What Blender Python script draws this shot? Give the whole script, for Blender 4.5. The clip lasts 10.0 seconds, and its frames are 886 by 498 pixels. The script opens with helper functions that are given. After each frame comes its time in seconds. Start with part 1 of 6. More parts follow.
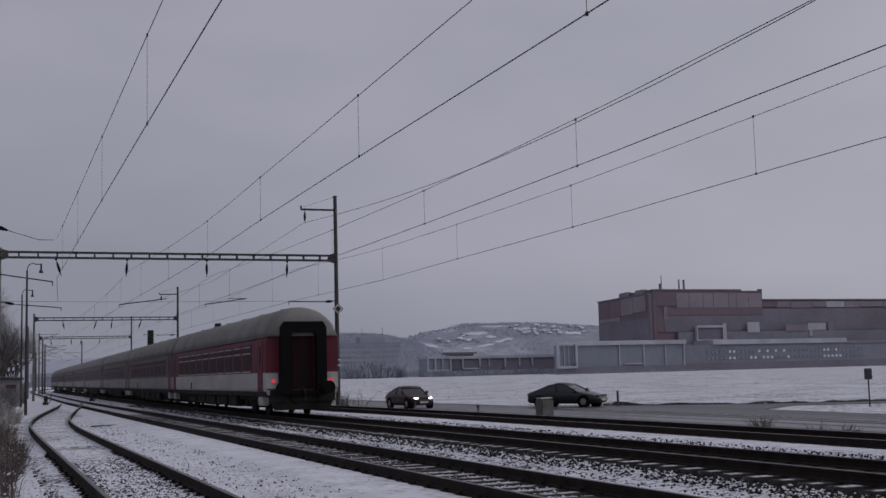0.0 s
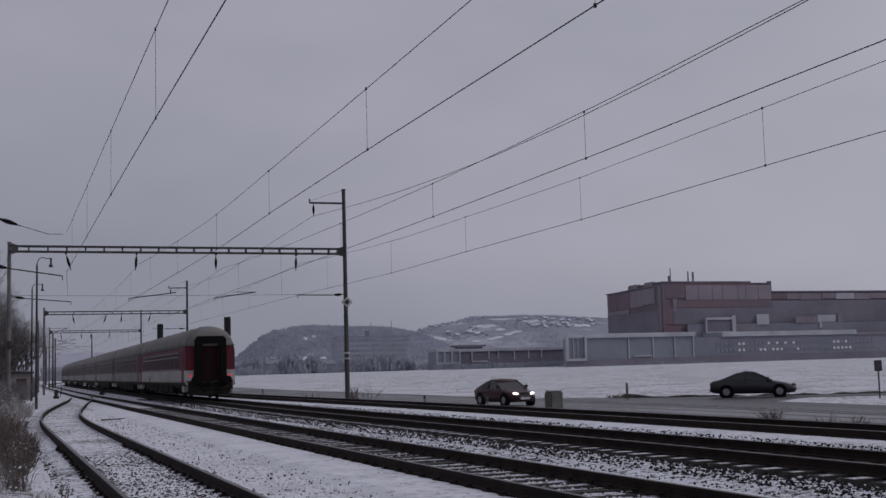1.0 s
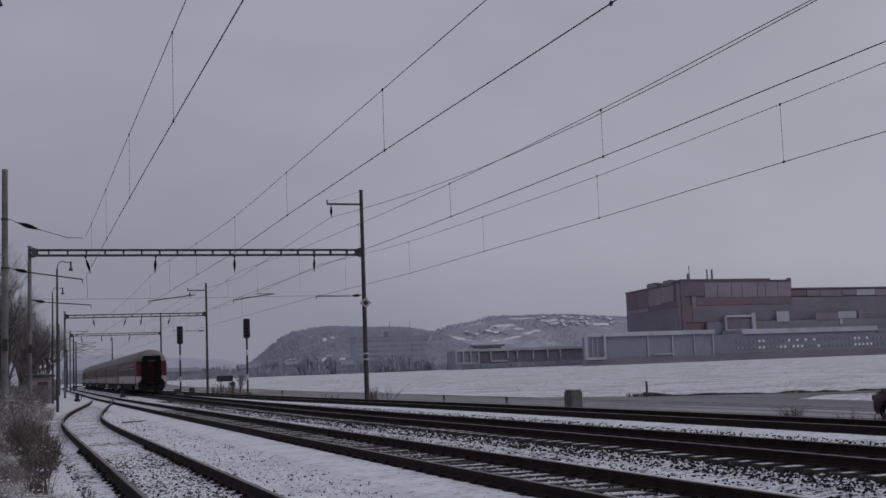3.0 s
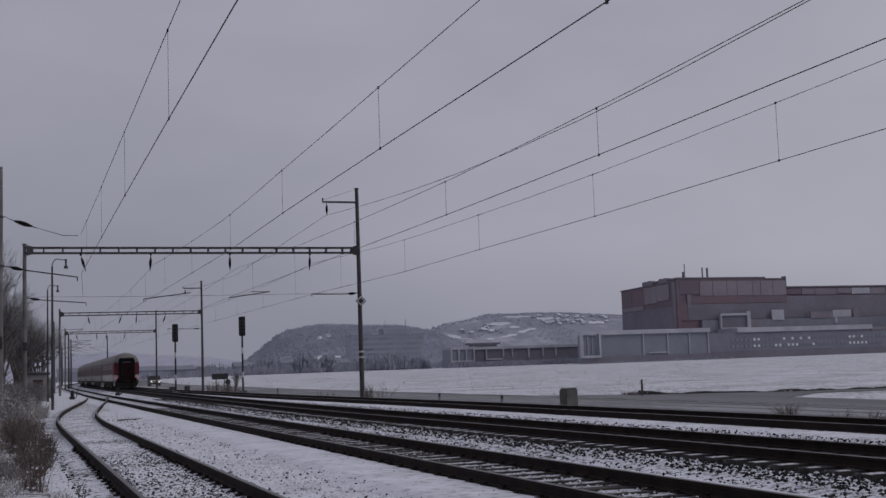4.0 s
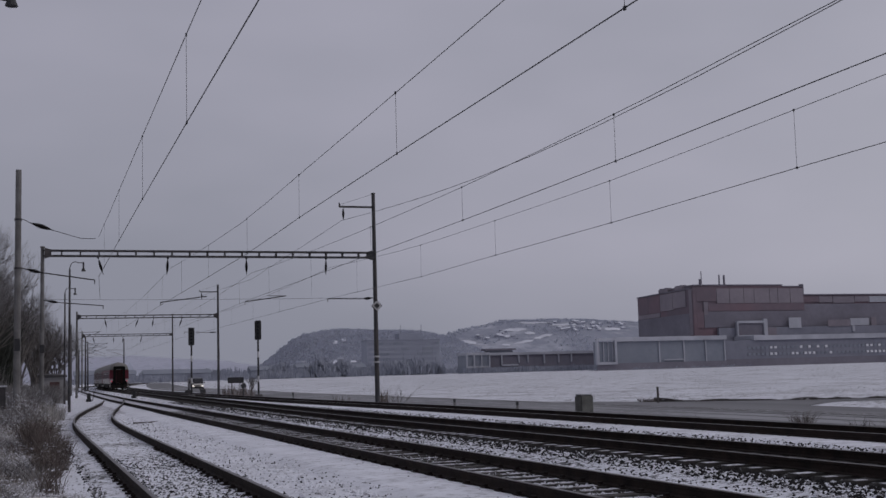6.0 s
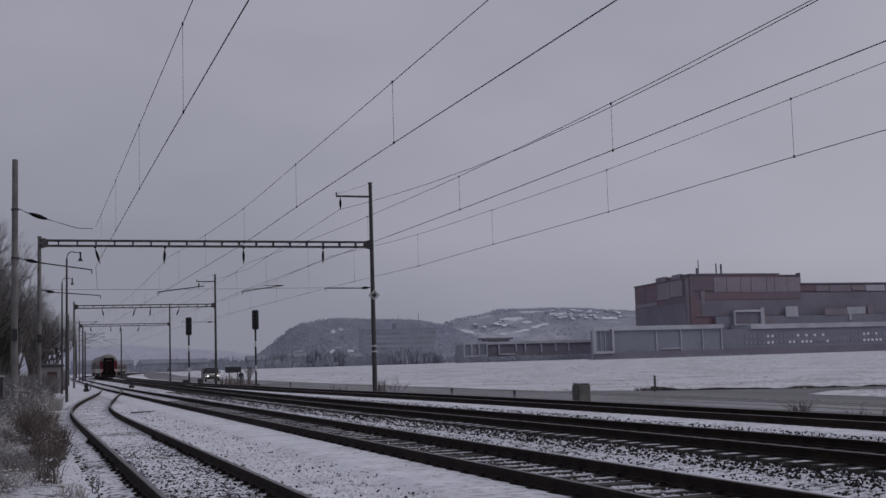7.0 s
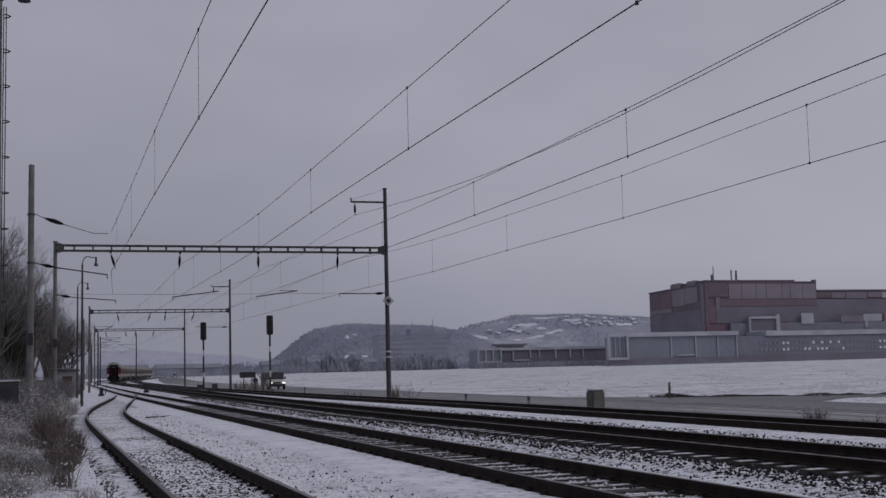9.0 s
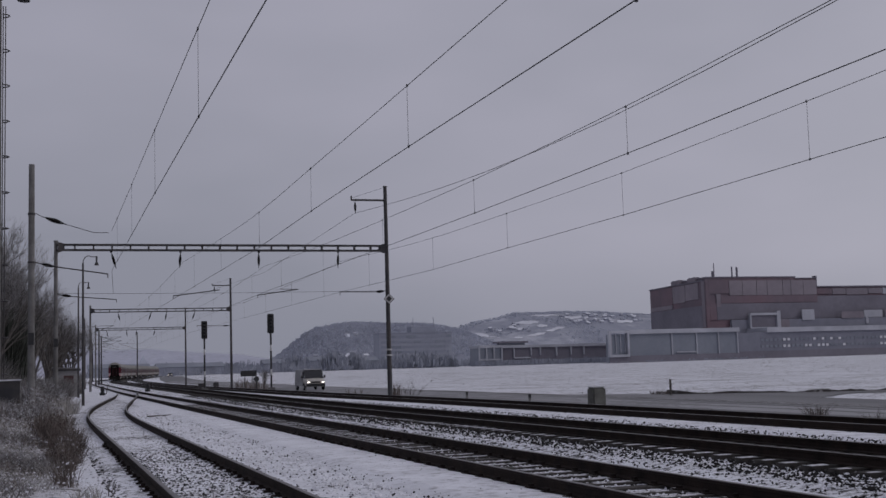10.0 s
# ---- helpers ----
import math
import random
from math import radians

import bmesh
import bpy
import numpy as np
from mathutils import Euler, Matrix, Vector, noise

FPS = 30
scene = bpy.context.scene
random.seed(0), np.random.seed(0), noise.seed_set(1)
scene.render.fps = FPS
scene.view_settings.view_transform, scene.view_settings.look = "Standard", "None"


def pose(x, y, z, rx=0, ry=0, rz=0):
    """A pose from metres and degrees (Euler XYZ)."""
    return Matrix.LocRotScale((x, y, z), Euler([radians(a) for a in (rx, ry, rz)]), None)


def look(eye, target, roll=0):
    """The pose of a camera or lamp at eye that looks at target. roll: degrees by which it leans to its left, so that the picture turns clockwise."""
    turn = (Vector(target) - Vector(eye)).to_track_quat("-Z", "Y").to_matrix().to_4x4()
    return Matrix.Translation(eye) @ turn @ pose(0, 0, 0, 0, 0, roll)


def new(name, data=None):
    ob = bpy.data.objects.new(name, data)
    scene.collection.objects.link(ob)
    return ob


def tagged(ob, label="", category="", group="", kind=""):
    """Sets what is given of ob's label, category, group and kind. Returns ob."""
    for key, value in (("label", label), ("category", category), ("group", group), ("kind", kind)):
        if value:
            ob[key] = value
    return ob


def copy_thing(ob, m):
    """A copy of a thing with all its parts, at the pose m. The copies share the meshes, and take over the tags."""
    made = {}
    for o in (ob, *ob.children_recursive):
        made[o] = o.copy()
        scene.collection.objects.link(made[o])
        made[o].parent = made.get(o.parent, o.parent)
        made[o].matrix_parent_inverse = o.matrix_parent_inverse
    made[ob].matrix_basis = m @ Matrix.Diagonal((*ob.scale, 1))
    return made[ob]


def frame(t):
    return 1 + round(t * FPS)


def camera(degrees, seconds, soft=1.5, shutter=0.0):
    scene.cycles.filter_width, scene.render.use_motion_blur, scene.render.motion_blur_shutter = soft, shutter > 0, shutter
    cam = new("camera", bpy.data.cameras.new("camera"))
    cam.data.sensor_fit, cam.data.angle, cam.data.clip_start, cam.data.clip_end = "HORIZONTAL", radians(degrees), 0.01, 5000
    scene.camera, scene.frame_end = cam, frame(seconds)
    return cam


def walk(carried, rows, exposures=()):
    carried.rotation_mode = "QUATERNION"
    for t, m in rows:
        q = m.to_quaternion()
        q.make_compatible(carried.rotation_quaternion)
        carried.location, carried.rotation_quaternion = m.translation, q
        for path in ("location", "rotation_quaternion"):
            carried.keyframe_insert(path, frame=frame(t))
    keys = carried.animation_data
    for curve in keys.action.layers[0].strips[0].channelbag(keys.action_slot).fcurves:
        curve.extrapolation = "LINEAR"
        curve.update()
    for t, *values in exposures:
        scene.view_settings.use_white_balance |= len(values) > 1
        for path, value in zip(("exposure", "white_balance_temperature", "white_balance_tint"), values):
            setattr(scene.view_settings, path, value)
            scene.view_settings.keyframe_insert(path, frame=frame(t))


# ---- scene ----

# ---------------------------------------------------------------- camera
EYE = (0.0, 0.0, 1.5)
cam = camera(40.86, 10.0, soft=1.5)
TURNS = [  # seconds, yaw, pitch, roll of the hand-held camera
    (0.0, -21.140, 5.977, 1.473),
    (0.5, -21.041, 5.869, 1.609),
    (1.0, -20.703, 5.648, 1.619),
    (1.5, -19.635, 5.587, 2.066),
    (2.0, -19.310, 5.662, 2.151),
    (2.5, -19.560, 5.700, 2.100),
    (4.0, -20.009, 5.577, 2.047),
    (4.5, -20.018, 5.544, 1.842),
    (5.0, -19.523, 5.932, 1.828),
    (6.5, -19.264, 5.663, 1.555),
    (7.0, -19.400, 5.343, 1.686),
    (7.5, -19.321, 5.232, 1.812),
    (8.0, -19.053, 5.277, 1.640),
    (8.5, -18.851, 5.599, 1.462),
    (9.0, -18.725, 5.639, 1.487),
    (9.5, -18.759, 5.511, 1.457),
    (10.0, -18.679, 5.535, 1.725)]
walk(cam, [(t, pose(*EYE, 90 + p, r, y)) for t, y, p, r in TURNS])

# ---------------------------------------------------------------- light
world = bpy.data.worlds.new("overcast_sky")
scene.world = world
world.use_nodes = True
wn, wl = world.node_tree.nodes, world.node_tree.links
bg = wn["Background"]
sky = wn.new("ShaderNodeTexSky")
sky.sky_type, sky.sun_disc = "NISHITA", False
sky.sun_elevation, sky.sun_rotation = radians(24), radians(75)
sky.dust_density, sky.air_density = 4.0, 1.0
grey = wn.new("ShaderNodeHueSaturation")
grey.inputs["Saturation"].default_value = 0.12
grey.inputs["Value"].default_value = 0.075
wl.new(sky.outputs["Color"], grey.inputs["Color"])
# the closed cloud deck: soft, slightly mauve, lighter low over the factory
coord = wn.new("ShaderNodeTexCoord")
mapping = wn.new("ShaderNodeMapping")
mapping.inputs["Scale"].default_value = (1.0, 1.0, 2.6)
cloud = wn.new("ShaderNodeTexNoise")
cloud.inputs["Scale"].default_value = 2.1
cloud.inputs["Detail"].default_value = 4.0
cloud.inputs["Roughness"].default_value = 0.45
wl.new(coord.outputs["Generated"], mapping.inputs["Vector"])
wl.new(mapping.outputs["Vector"], cloud.inputs["Vector"])
ramp = wn.new("ShaderNodeValToRGB")
ramp.color_ramp.elements[0].position, ramp.color_ramp.elements[1].position = 0.52, 1.0
ramp.color_ramp.elements[0].color = (0.262, 0.271, 0.336, 1)
ramp.color_ramp.elements[1].color = (0.395, 0.386, 0.478, 1)
# the deck thins towards the brighter right-hand sky
axes = wn.new("ShaderNodeSeparateXYZ")
wl.new(coord.outputs["Generated"], axes.inputs["Vector"])
lean = wn.new("ShaderNodeMath")
lean.operation, lean.inputs[1].default_value = "MULTIPLY_ADD", 0.30
wl.new(axes.outputs["X"], lean.inputs[0])
wl.new(cloud.outputs["Fac"], lean.inputs[2])
low_sky = wn.new("ShaderNodeMath")
low_sky.operation, low_sky.inputs[1].default_value = "MINIMUM", 0.26
wl.new(axes.outputs["Z"], low_sky.inputs[0])
rise = wn.new("ShaderNodeMath")
rise.operation, rise.inputs[1].default_value = "MULTIPLY_ADD", 0.85
wl.new(low_sky.outputs[0], rise.inputs[0])
wl.new(lean.outputs[0], rise.inputs[2])
wl.new(rise.outputs[0], ramp.inputs["Fac"])
deck = wn.new("ShaderNodeMixRGB")
deck.inputs["Fac"].default_value = 0.88
wl.new(grey.outputs["Color"], deck.inputs["Color1"])
wl.new(ramp.outputs["Color"], deck.inputs["Color2"])
wl.new(deck.outputs["Color"], bg.inputs["Color"])
bg.inputs["Strength"].default_value = 1.0

sun_data = bpy.data.lights.new("sun", "SUN")
sun_data.energy, sun_data.angle, sun_data.color = 0.55, radians(40), (1.0, 0.96, 0.94)
sun = new("sun", sun_data)
sun.matrix_world = look((60, 20, 60), (0, 60, 0))


# ---------------------------------------------------------------- materials
def material(name, base, other=None, scale=4.0, rough=0.7, metal=0.0, bump=0.0, bump_scale=None, fine=0.25,
             low=0.35, high=0.65, coat=0.0, spread=0.0, stretch=(1, 1, 1), gloss=0.5):
    """Two-scale noise between two colours, with fine grain, relief and a spread from piece to piece."""
    m = bpy.data.materials.new(name)
    m.use_nodes = True
    n, l = m.node_tree.nodes, m.node_tree.links
    b = n["Principled BSDF"]
    b.inputs["Roughness"].default_value = rough
    b.inputs["Metallic"].default_value = metal
    b.inputs["Coat Weight"].default_value = coat
    b.inputs["Specular IOR Level"].default_value = gloss
    b.inputs["Coat Roughness"].default_value = 0.12
    tc = n.new("ShaderNodeTexCoord")
    mp = n.new("ShaderNodeMapping")
    mp.inputs["Scale"].default_value = stretch
    l.new(tc.outputs["Object"], mp.inputs["Vector"])
    big = n.new("ShaderNodeTexNoise")
    big.inputs["Scale"].default_value, big.inputs["Detail"].default_value = scale, 5
    l.new(mp.outputs["Vector"], big.inputs["Vector"])
    r = n.new("ShaderNodeValToRGB")
    r.color_ramp.elements[0].position, r.color_ramp.elements[1].position = low, high
    r.color_ramp.elements[0].color = (*base, 1)
    r.color_ramp.elements[1].color = (*(other or [c * 0.72 for c in base]), 1)
    l.new(big.outputs["Fac"], r.inputs["Fac"])
    small = n.new("ShaderNodeTexNoise")
    small.inputs["Scale"].default_value, small.inputs["Detail"].default_value = scale * 9, 4
    l.new(mp.outputs["Vector"], small.inputs["Vector"])
    mr = n.new("ShaderNodeMapRange")
    mr.inputs["To Min"].default_value, mr.inputs["To Max"].default_value = 1 - fine, 1 + fine
    l.new(small.outputs["Fac"], mr.inputs["Value"])
    last = mr.outputs["Result"]
    if spread:
        info = n.new("ShaderNodeObjectInfo")
        sp = n.new("ShaderNodeMapRange")
        sp.inputs["To Min"].default_value, sp.inputs["To Max"].default_value = 1 - spread, 1 + spread
        l.new(info.outputs["Random"], sp.inputs["Value"])
        mu = n.new("ShaderNodeMath")
        mu.operation = "MULTIPLY"
        l.new(last, mu.inputs[0])
        l.new(sp.outputs["Result"], mu.inputs[1])
        last = mu.outputs[0]
    hs = n.new("ShaderNodeHueSaturation")
    l.new(r.outputs["Color"], hs.inputs["Color"])
    l.new(last, hs.inputs["Value"])
    l.new(hs.outputs["Color"], b.inputs["Base Color"])
    if bump:
        bp = n.new("ShaderNodeBump")
        bp.inputs["Strength"].default_value = bump
        bp.inputs["Distance"].default_value = 0.02
        src = small
        if bump_scale:
            src = n.new("ShaderNodeTexNoise")
            src.inputs["Scale"].default_value, src.inputs["Detail"].default_value = bump_scale, 5
            l.new(mp.outputs["Vector"], src.inputs["Vector"])
        l.new(src.outputs["Fac"], bp.inputs["Height"])
        l.new(bp.outputs["Normal"], b.inputs["Normal"])
    return m


def lit(name, colour, strength):
    m = bpy.data.materials.new(name)
    m.use_nodes = True
    b = m.node_tree.nodes["Principled BSDF"]
    b.inputs["Base Color"].default_value = (*colour, 1)
    b.inputs["Emission Color"].default_value = (*colour, 1)
    b.inputs["Emission Strength"].default_value = strength
    return m


def speckled(name, snow, dirt, cover, scale, patch=0.35, rough=0.8, bump=0.5, soft=0.05):
    """Thin snow over a dark ground that shows through in specks; cover is the snow's share."""
    m = bpy.data.materials.new(name)
    m.use_nodes = True
    n, l = m.node_tree.nodes, m.node_tree.links
    b = n["Principled BSDF"]
    b.inputs["Roughness"].default_value = rough
    tc = n.new("ShaderNodeTexCoord")
    fine = n.new("ShaderNodeTexNoise")
    fine.inputs["Scale"].default_value, fine.inputs["Detail"].default_value, fine.inputs["Roughness"].default_value = scale, 5, 0.65
    wide = n.new("ShaderNodeTexNoise")
    wide.inputs["Scale"].default_value, wide.inputs["Detail"].default_value = scale * 0.045, 3
    for t in (fine, wide):
        l.new(tc.outputs["Object"], t.inputs["Vector"])
    add = n.new("ShaderNodeMath")
    add.operation, add.inputs[1].default_value = "MULTIPLY_ADD", patch
    l.new(wide.outputs["Fac"], add.inputs[0])
    l.new(fine.outputs["Fac"], add.inputs[2])
    r = n.new("ShaderNodeValToRGB")
    edge = 0.5 + patch * 0.5 + (cover - 0.5) * 0.42
    r.color_ramp.elements[0].position, r.color_ramp.elements[1].position = edge - 0.03 - soft * 0.4, edge + soft
    r.color_ramp.elements[0].color, r.color_ramp.elements[1].color = (*snow, 1), (*dirt, 1)
    l.new(add.outputs[0], r.inputs["Fac"])
    tint = n.new("ShaderNodeTexNoise")
    tint.inputs["Scale"].default_value, tint.inputs["Detail"].default_value = scale * 0.2, 4
    l.new(tc.outputs["Object"], tint.inputs["Vector"])
    mr = n.new("ShaderNodeMapRange")
    mr.inputs["To Min"].default_value, mr.inputs["To Max"].default_value = 0.66, 1.24
    l.new(tint.outputs["Fac"], mr.inputs["Value"])
    hs = n.new("ShaderNodeHueSaturation")
    l.new(r.outputs["Color"], hs.inputs["Color"])
    l.new(mr.outputs["Result"], hs.inputs["Value"])
    l.new(hs.outputs["Color"], b.inputs["Base Color"])
    bp = n.new("ShaderNodeBump")
    bp.inputs["Strength"].default_value, bp.inputs["Distance"].default_value = bump, 0.05
    l.new(fine.outputs["Fac"], bp.inputs["Height"])
    l.new(bp.outputs["Normal"], b.inputs["Normal"])
    return m


SNOW = (0.79, 0.80, 0.86)
M = dict(
    # soft grey mottling also paints the shading of dimples and footprints
    snow=speckled("trodden_snow", SNOW, (0.25, 0.24, 0.25), 0.775, 5.5, bump=1.0, soft=0.20),
    field=speckled("snowy_field", (0.70, 0.71, 0.76), (0.15, 0.145, 0.145), 0.66, 3.2, 0.3, bump=0.6),
    verge=speckled("snowy_dead_grass", (0.62, 0.62, 0.66), (0.055, 0.049, 0.043), 0.64, 4.2, 0.5, bump=1.0),
    ballast=speckled("dark_ballast", (0.34, 0.34, 0.355), (0.024, 0.022, 0.022), 0.20, 9.0, 0.2, 0.9, 1.0),
    bed_near=speckled("thinly_snowed_ballast", SNOW, (0.022, 0.020, 0.020), 0.86, 9.0, 0.25, 0.85, 1.0),
    ballast_snow=speckled("ballast_under_snow", SNOW, (0.022, 0.020, 0.020), 0.63, 8.5, 0.25, 0.85, 1.0),
    siding_snow=speckled("siding_under_snow", SNOW, (0.035, 0.032, 0.03), 0.70, 8.0, 0.5, 0.85, 0.8),
    stone=material("ballast_stone", (0.014, 0.013, 0.013), (0.034, 0.032, 0.031), 8, 0.9, fine=0.4, gloss=0.2),
    rail=material("rusty_rail_side", (0.016, 0.012, 0.011), (0.032, 0.022, 0.018), 3, 0.85, 0.0, 0.4, gloss=0.2),
    railtop=material("worn_rail_head", (0.16, 0.15, 0.15), (0.10, 0.09, 0.085), 2, 0.42, 0.8),
    sleeper=speckled("snowed_sleeper", (0.66, 0.66, 0.70), (0.13, 0.12, 0.118), 0.80, 6.0, 0.3, 0.9, 0.4),
    grey_cap=speckled("thin_grey_snow", (0.70, 0.70, 0.75), (0.12, 0.11, 0.11), 0.70, 6.0, 0.3, 0.9, 0.4),
    grimy_sleeper=material("grimy_dark_sleeper", (0.035, 0.031, 0.029), (0.06, 0.055, 0.05), 5, 0.9, bump=0.3),
    # pale lengthwise streaks put the wet road's reflections into the base colour
    asphalt=material("wet_asphalt", (0.050, 0.049, 0.052), (0.118, 0.116, 0.122), 0.55, 0.5, bump=0.25, bump_scale=60, stretch=(1, 0.06, 1), gloss=0.36),
    slush=speckled("road_slush", (0.36, 0.36, 0.38), (0.12, 0.115, 0.115), 0.4, 4.0, 0.5),
    steel=material("dark_painted_mast", (0.035, 0.035, 0.040), (0.07, 0.062, 0.06), 1.5, 0.6, 0.2, 0.2),
    concrete=material("weathered_concrete", (0.19, 0.185, 0.18), (0.10, 0.095, 0.092), 1.2, 0.85, bump=0.3),
    old_stone=material("mossy_old_stone", (0.105, 0.105, 0.095), (0.065, 0.064, 0.058), 3.0, 0.9, bump=0.4),
    wire=material("copper_wire", (0.035, 0.035, 0.04), None, 2, 0.5, 0.6),
    insulator=material("brown_insulator", (0.008, 0.007, 0.007), None, 6, 0.6, gloss=0.1),
    black=material("black_paint", (0.014, 0.014, 0.016), (0.025, 0.024, 0.025), 3, 0.55),
    white=material("dirty_white_paint", (0.55, 0.55, 0.56), (0.38, 0.37, 0.37), 2.0, 0.6),
    coach_red=material("coach_red_paint", (0.135, 0.014, 0.028), (0.095, 0.012, 0.022), 0.9, 0.55, fine=0.12, gloss=0.35),
    # coach red darkened to near black for the shade inside the gangway
    end_red=material("shaded_end_door_red", (0.022, 0.005, 0.006), (0.013, 0.005, 0.005), 1.2, 0.8, gloss=0.2),
    coach_white=material("coach_grey_white_paint", (0.47, 0.445, 0.415), (0.36, 0.338, 0.31), 0.8, 0.6, fine=0.12, stretch=(1, 0.4, 1)),
    band_grey=material("dull_grey_brown_window_band", (0.085, 0.072, 0.068), (0.115, 0.098, 0.092), 0.6, 0.6, fine=0.12, gloss=0.35),
    lower_grey=material("grimy_grey_lower_paint", (0.27, 0.256, 0.242), (0.20, 0.188, 0.176), 0.8, 0.65, fine=0.12, stretch=(1, 0.4, 1)),
    coach_roof=material("coach_roof_grey", (0.205, 0.197, 0.183), (0.145, 0.139, 0.129), 0.7, 0.7, fine=0.15),
    under=material("underframe_grime", (0.022, 0.019, 0.018), (0.040, 0.035, 0.031), 2, 0.9, 0.0, 0.3, gloss=0.15),
    glass=material("dark_window_glass", (0.012, 0.013, 0.015), (0.02, 0.02, 0.022), 1, 0.07),
    coach_glass=material("grimy_coach_window", (0.034, 0.014, 0.018), (0.050, 0.019, 0.024), 1, 0.55, gloss=0.15),
    car_glass=material("dark_car_glass", (0.010, 0.011, 0.013), None, 1, 0.10, gloss=0.7),
    rubber=material("black_rubber", (0.006, 0.006, 0.006), None, 4, 0.85, gloss=0.15),
    tail=lit("tail_lamp_red", (1.0, 0.06, 0.09), 0.38),
    lamp=lit("headlamp_glow", (1.0, 0.94, 0.86), 3.0),
    brick=material("factory_red_brown_cladding", (0.205, 0.135, 0.158), (0.160, 0.128, 0.152), 0.035, 0.8, fine=0.15),
    brick2=material("factory_grey_cladding", (0.275, 0.240, 0.268), (0.215, 0.190, 0.218), 0.05, 0.8, fine=0.15),
    dark_wall=material("factory_dark_wall", (0.162, 0.152, 0.184), (0.205, 0.194, 0.230), 0.06, 0.8, fine=0.15),
    pale_wall=material("pale_factory_panel", (0.47, 0.475, 0.525), (0.36, 0.365, 0.41), 0.1, 0.7, fine=0.1),
    # shifted to blue for the haze low on the factory
    far_glass=material("haze_blue_grey", (0.19, 0.208, 0.25), (0.245, 0.262, 0.305), 0.08, 0.5, fine=0.1),
    far_lit=lit("lit_factory_window", (0.60, 0.60, 0.64), 0.04),
    # wall colour holds the same bluish haze
    office_wall=material("haze_blue_office_wall", (0.190, 0.195, 0.238), (0.235, 0.238, 0.285), 0.05, 0.8, fine=0.15),
    evergreen=material("dark_evergreen_leaves", (0.030, 0.034, 0.026), (0.055, 0.058, 0.048), 1.0, 0.9),
    # distance haze is mixed into these hill, ridge and woods colours
    hill=speckled("haze_pale_wooded_hill", (0.29, 0.305, 0.365), (0.225, 0.24, 0.295), 0.35, 0.03, 0.5, bump=0.0, soft=0.2),
    settled=speckled("haze_pale_settled_hill", (0.46, 0.47, 0.53), (0.285, 0.30, 0.36), 0.34, 0.016, 0.6, bump=0.0, soft=0.1),
    faint=material("haze_pale_far_grey", (0.43, 0.44, 0.52), (0.39, 0.40, 0.48), 0.01, 0.95),
    woods=material("haze_pale_woods_grey", (0.43, 0.45, 0.53), (0.52, 0.54, 0.62), 0.02, 0.95),
    # bluish haze tinted into the grey of field-edge trees and far buildings
    woods_dark=material("haze_tinted_grey", (0.28, 0.296, 0.352), (0.345, 0.362, 0.418), 0.05, 0.95),
    hill_snow=material("open_snow_slope", (0.74, 0.75, 0.81), (0.58, 0.59, 0.65), 0.05, 0.9),
    bark=material("bare_bark", (0.075, 0.066, 0.06), (0.12, 0.108, 0.10), 3, 0.9),
    twig=material("frosted_twigs", (0.13, 0.12, 0.116), (0.24, 0.232, 0.23), 0.8, 0.9),
    dead=material("dead_brown_stalks", (0.075, 0.058, 0.050), (0.165, 0.14, 0.128), 1.0, 0.9, spread=0.2),
    straw=material("pale_frosted_grass", (0.22, 0.20, 0.175), (0.42, 0.41, 0.40), 1.0, 0.9),
    car_red=material("dark_red_car_paint", (0.032, 0.006, 0.009), (0.024, 0.006, 0.008), 2, 0.4, coat=0.15, fine=0.05, gloss=0.3),
    car_black=material("black_car_paint", (0.008, 0.009, 0.012), None, 2, 0.35, coat=0.2, fine=0.05),
    car_grey=material("grey_van_paint", (0.085, 0.085, 0.092), (0.06, 0.06, 0.066), 1.5, 0.4, coat=0.3, fine=0.1),
    plaster=material("dirty_white_plaster", (0.34, 0.33, 0.33), (0.24, 0.235, 0.23), 1.0, 0.85),
    door_red=material("faded_red_door", (0.095, 0.042, 0.040), (0.070, 0.035, 0.034), 2, 0.7),
    # dark soil, deepened further for the shade on the bank
    dark_soil=speckled("dark_shaded_soil", (0.30, 0.29, 0.30), (0.030, 0.026, 0.024), 0.16, 5.0, 0.4, 0.9, 0.8),
    # grey of shaded hollows in the snow, given as a base colour
    grey_lump=material("dimple_shade_grey", (0.34, 0.335, 0.36), (0.50, 0.50, 0.54), 5.0, 0.9),
    # office block colours drawn close to the hill's, haze included in them
    office_far=material("hazy_office_wall", (0.29, 0.305, 0.365), (0.33, 0.345, 0.405), 0.05, 0.8, fine=0.1),
    office_band=material("hazy_office_glazing", (0.245, 0.258, 0.312), (0.275, 0.288, 0.345), 0.08, 0.6, fine=0.1),
    maroon=material("dull_maroon_window_band", (0.062, 0.014, 0.022), (0.082, 0.019, 0.028), 1.4, 0.5, fine=0.15, gloss=0.35),
    leaf=material("withered_brown_leaves", (0.085, 0.060, 0.050), (0.155, 0.125, 0.11), 6.0, 0.9),
    frost_leaf=material("snow_dusted_leaves", (0.40, 0.39, 0.40), (0.62, 0.62, 0.65), 5.0, 0.9),
    thin_slush=speckled("thin_grey_slush", (0.27, 0.27, 0.284), (0.145, 0.142, 0.148), 0.55, 2.2, 0.5, 0.6, 0.3),
    wet_track=material("wet_wheel_track", (0.030, 0.029, 0.031), (0.050, 0.049, 0.052), 1.0, 0.35, bump=0.2, bump_scale=50, gloss=0.4),
    roof_snow=material("snowed_roof", (0.62, 0.62, 0.65), (0.42, 0.42, 0.45), 0.6, 0.85),
)


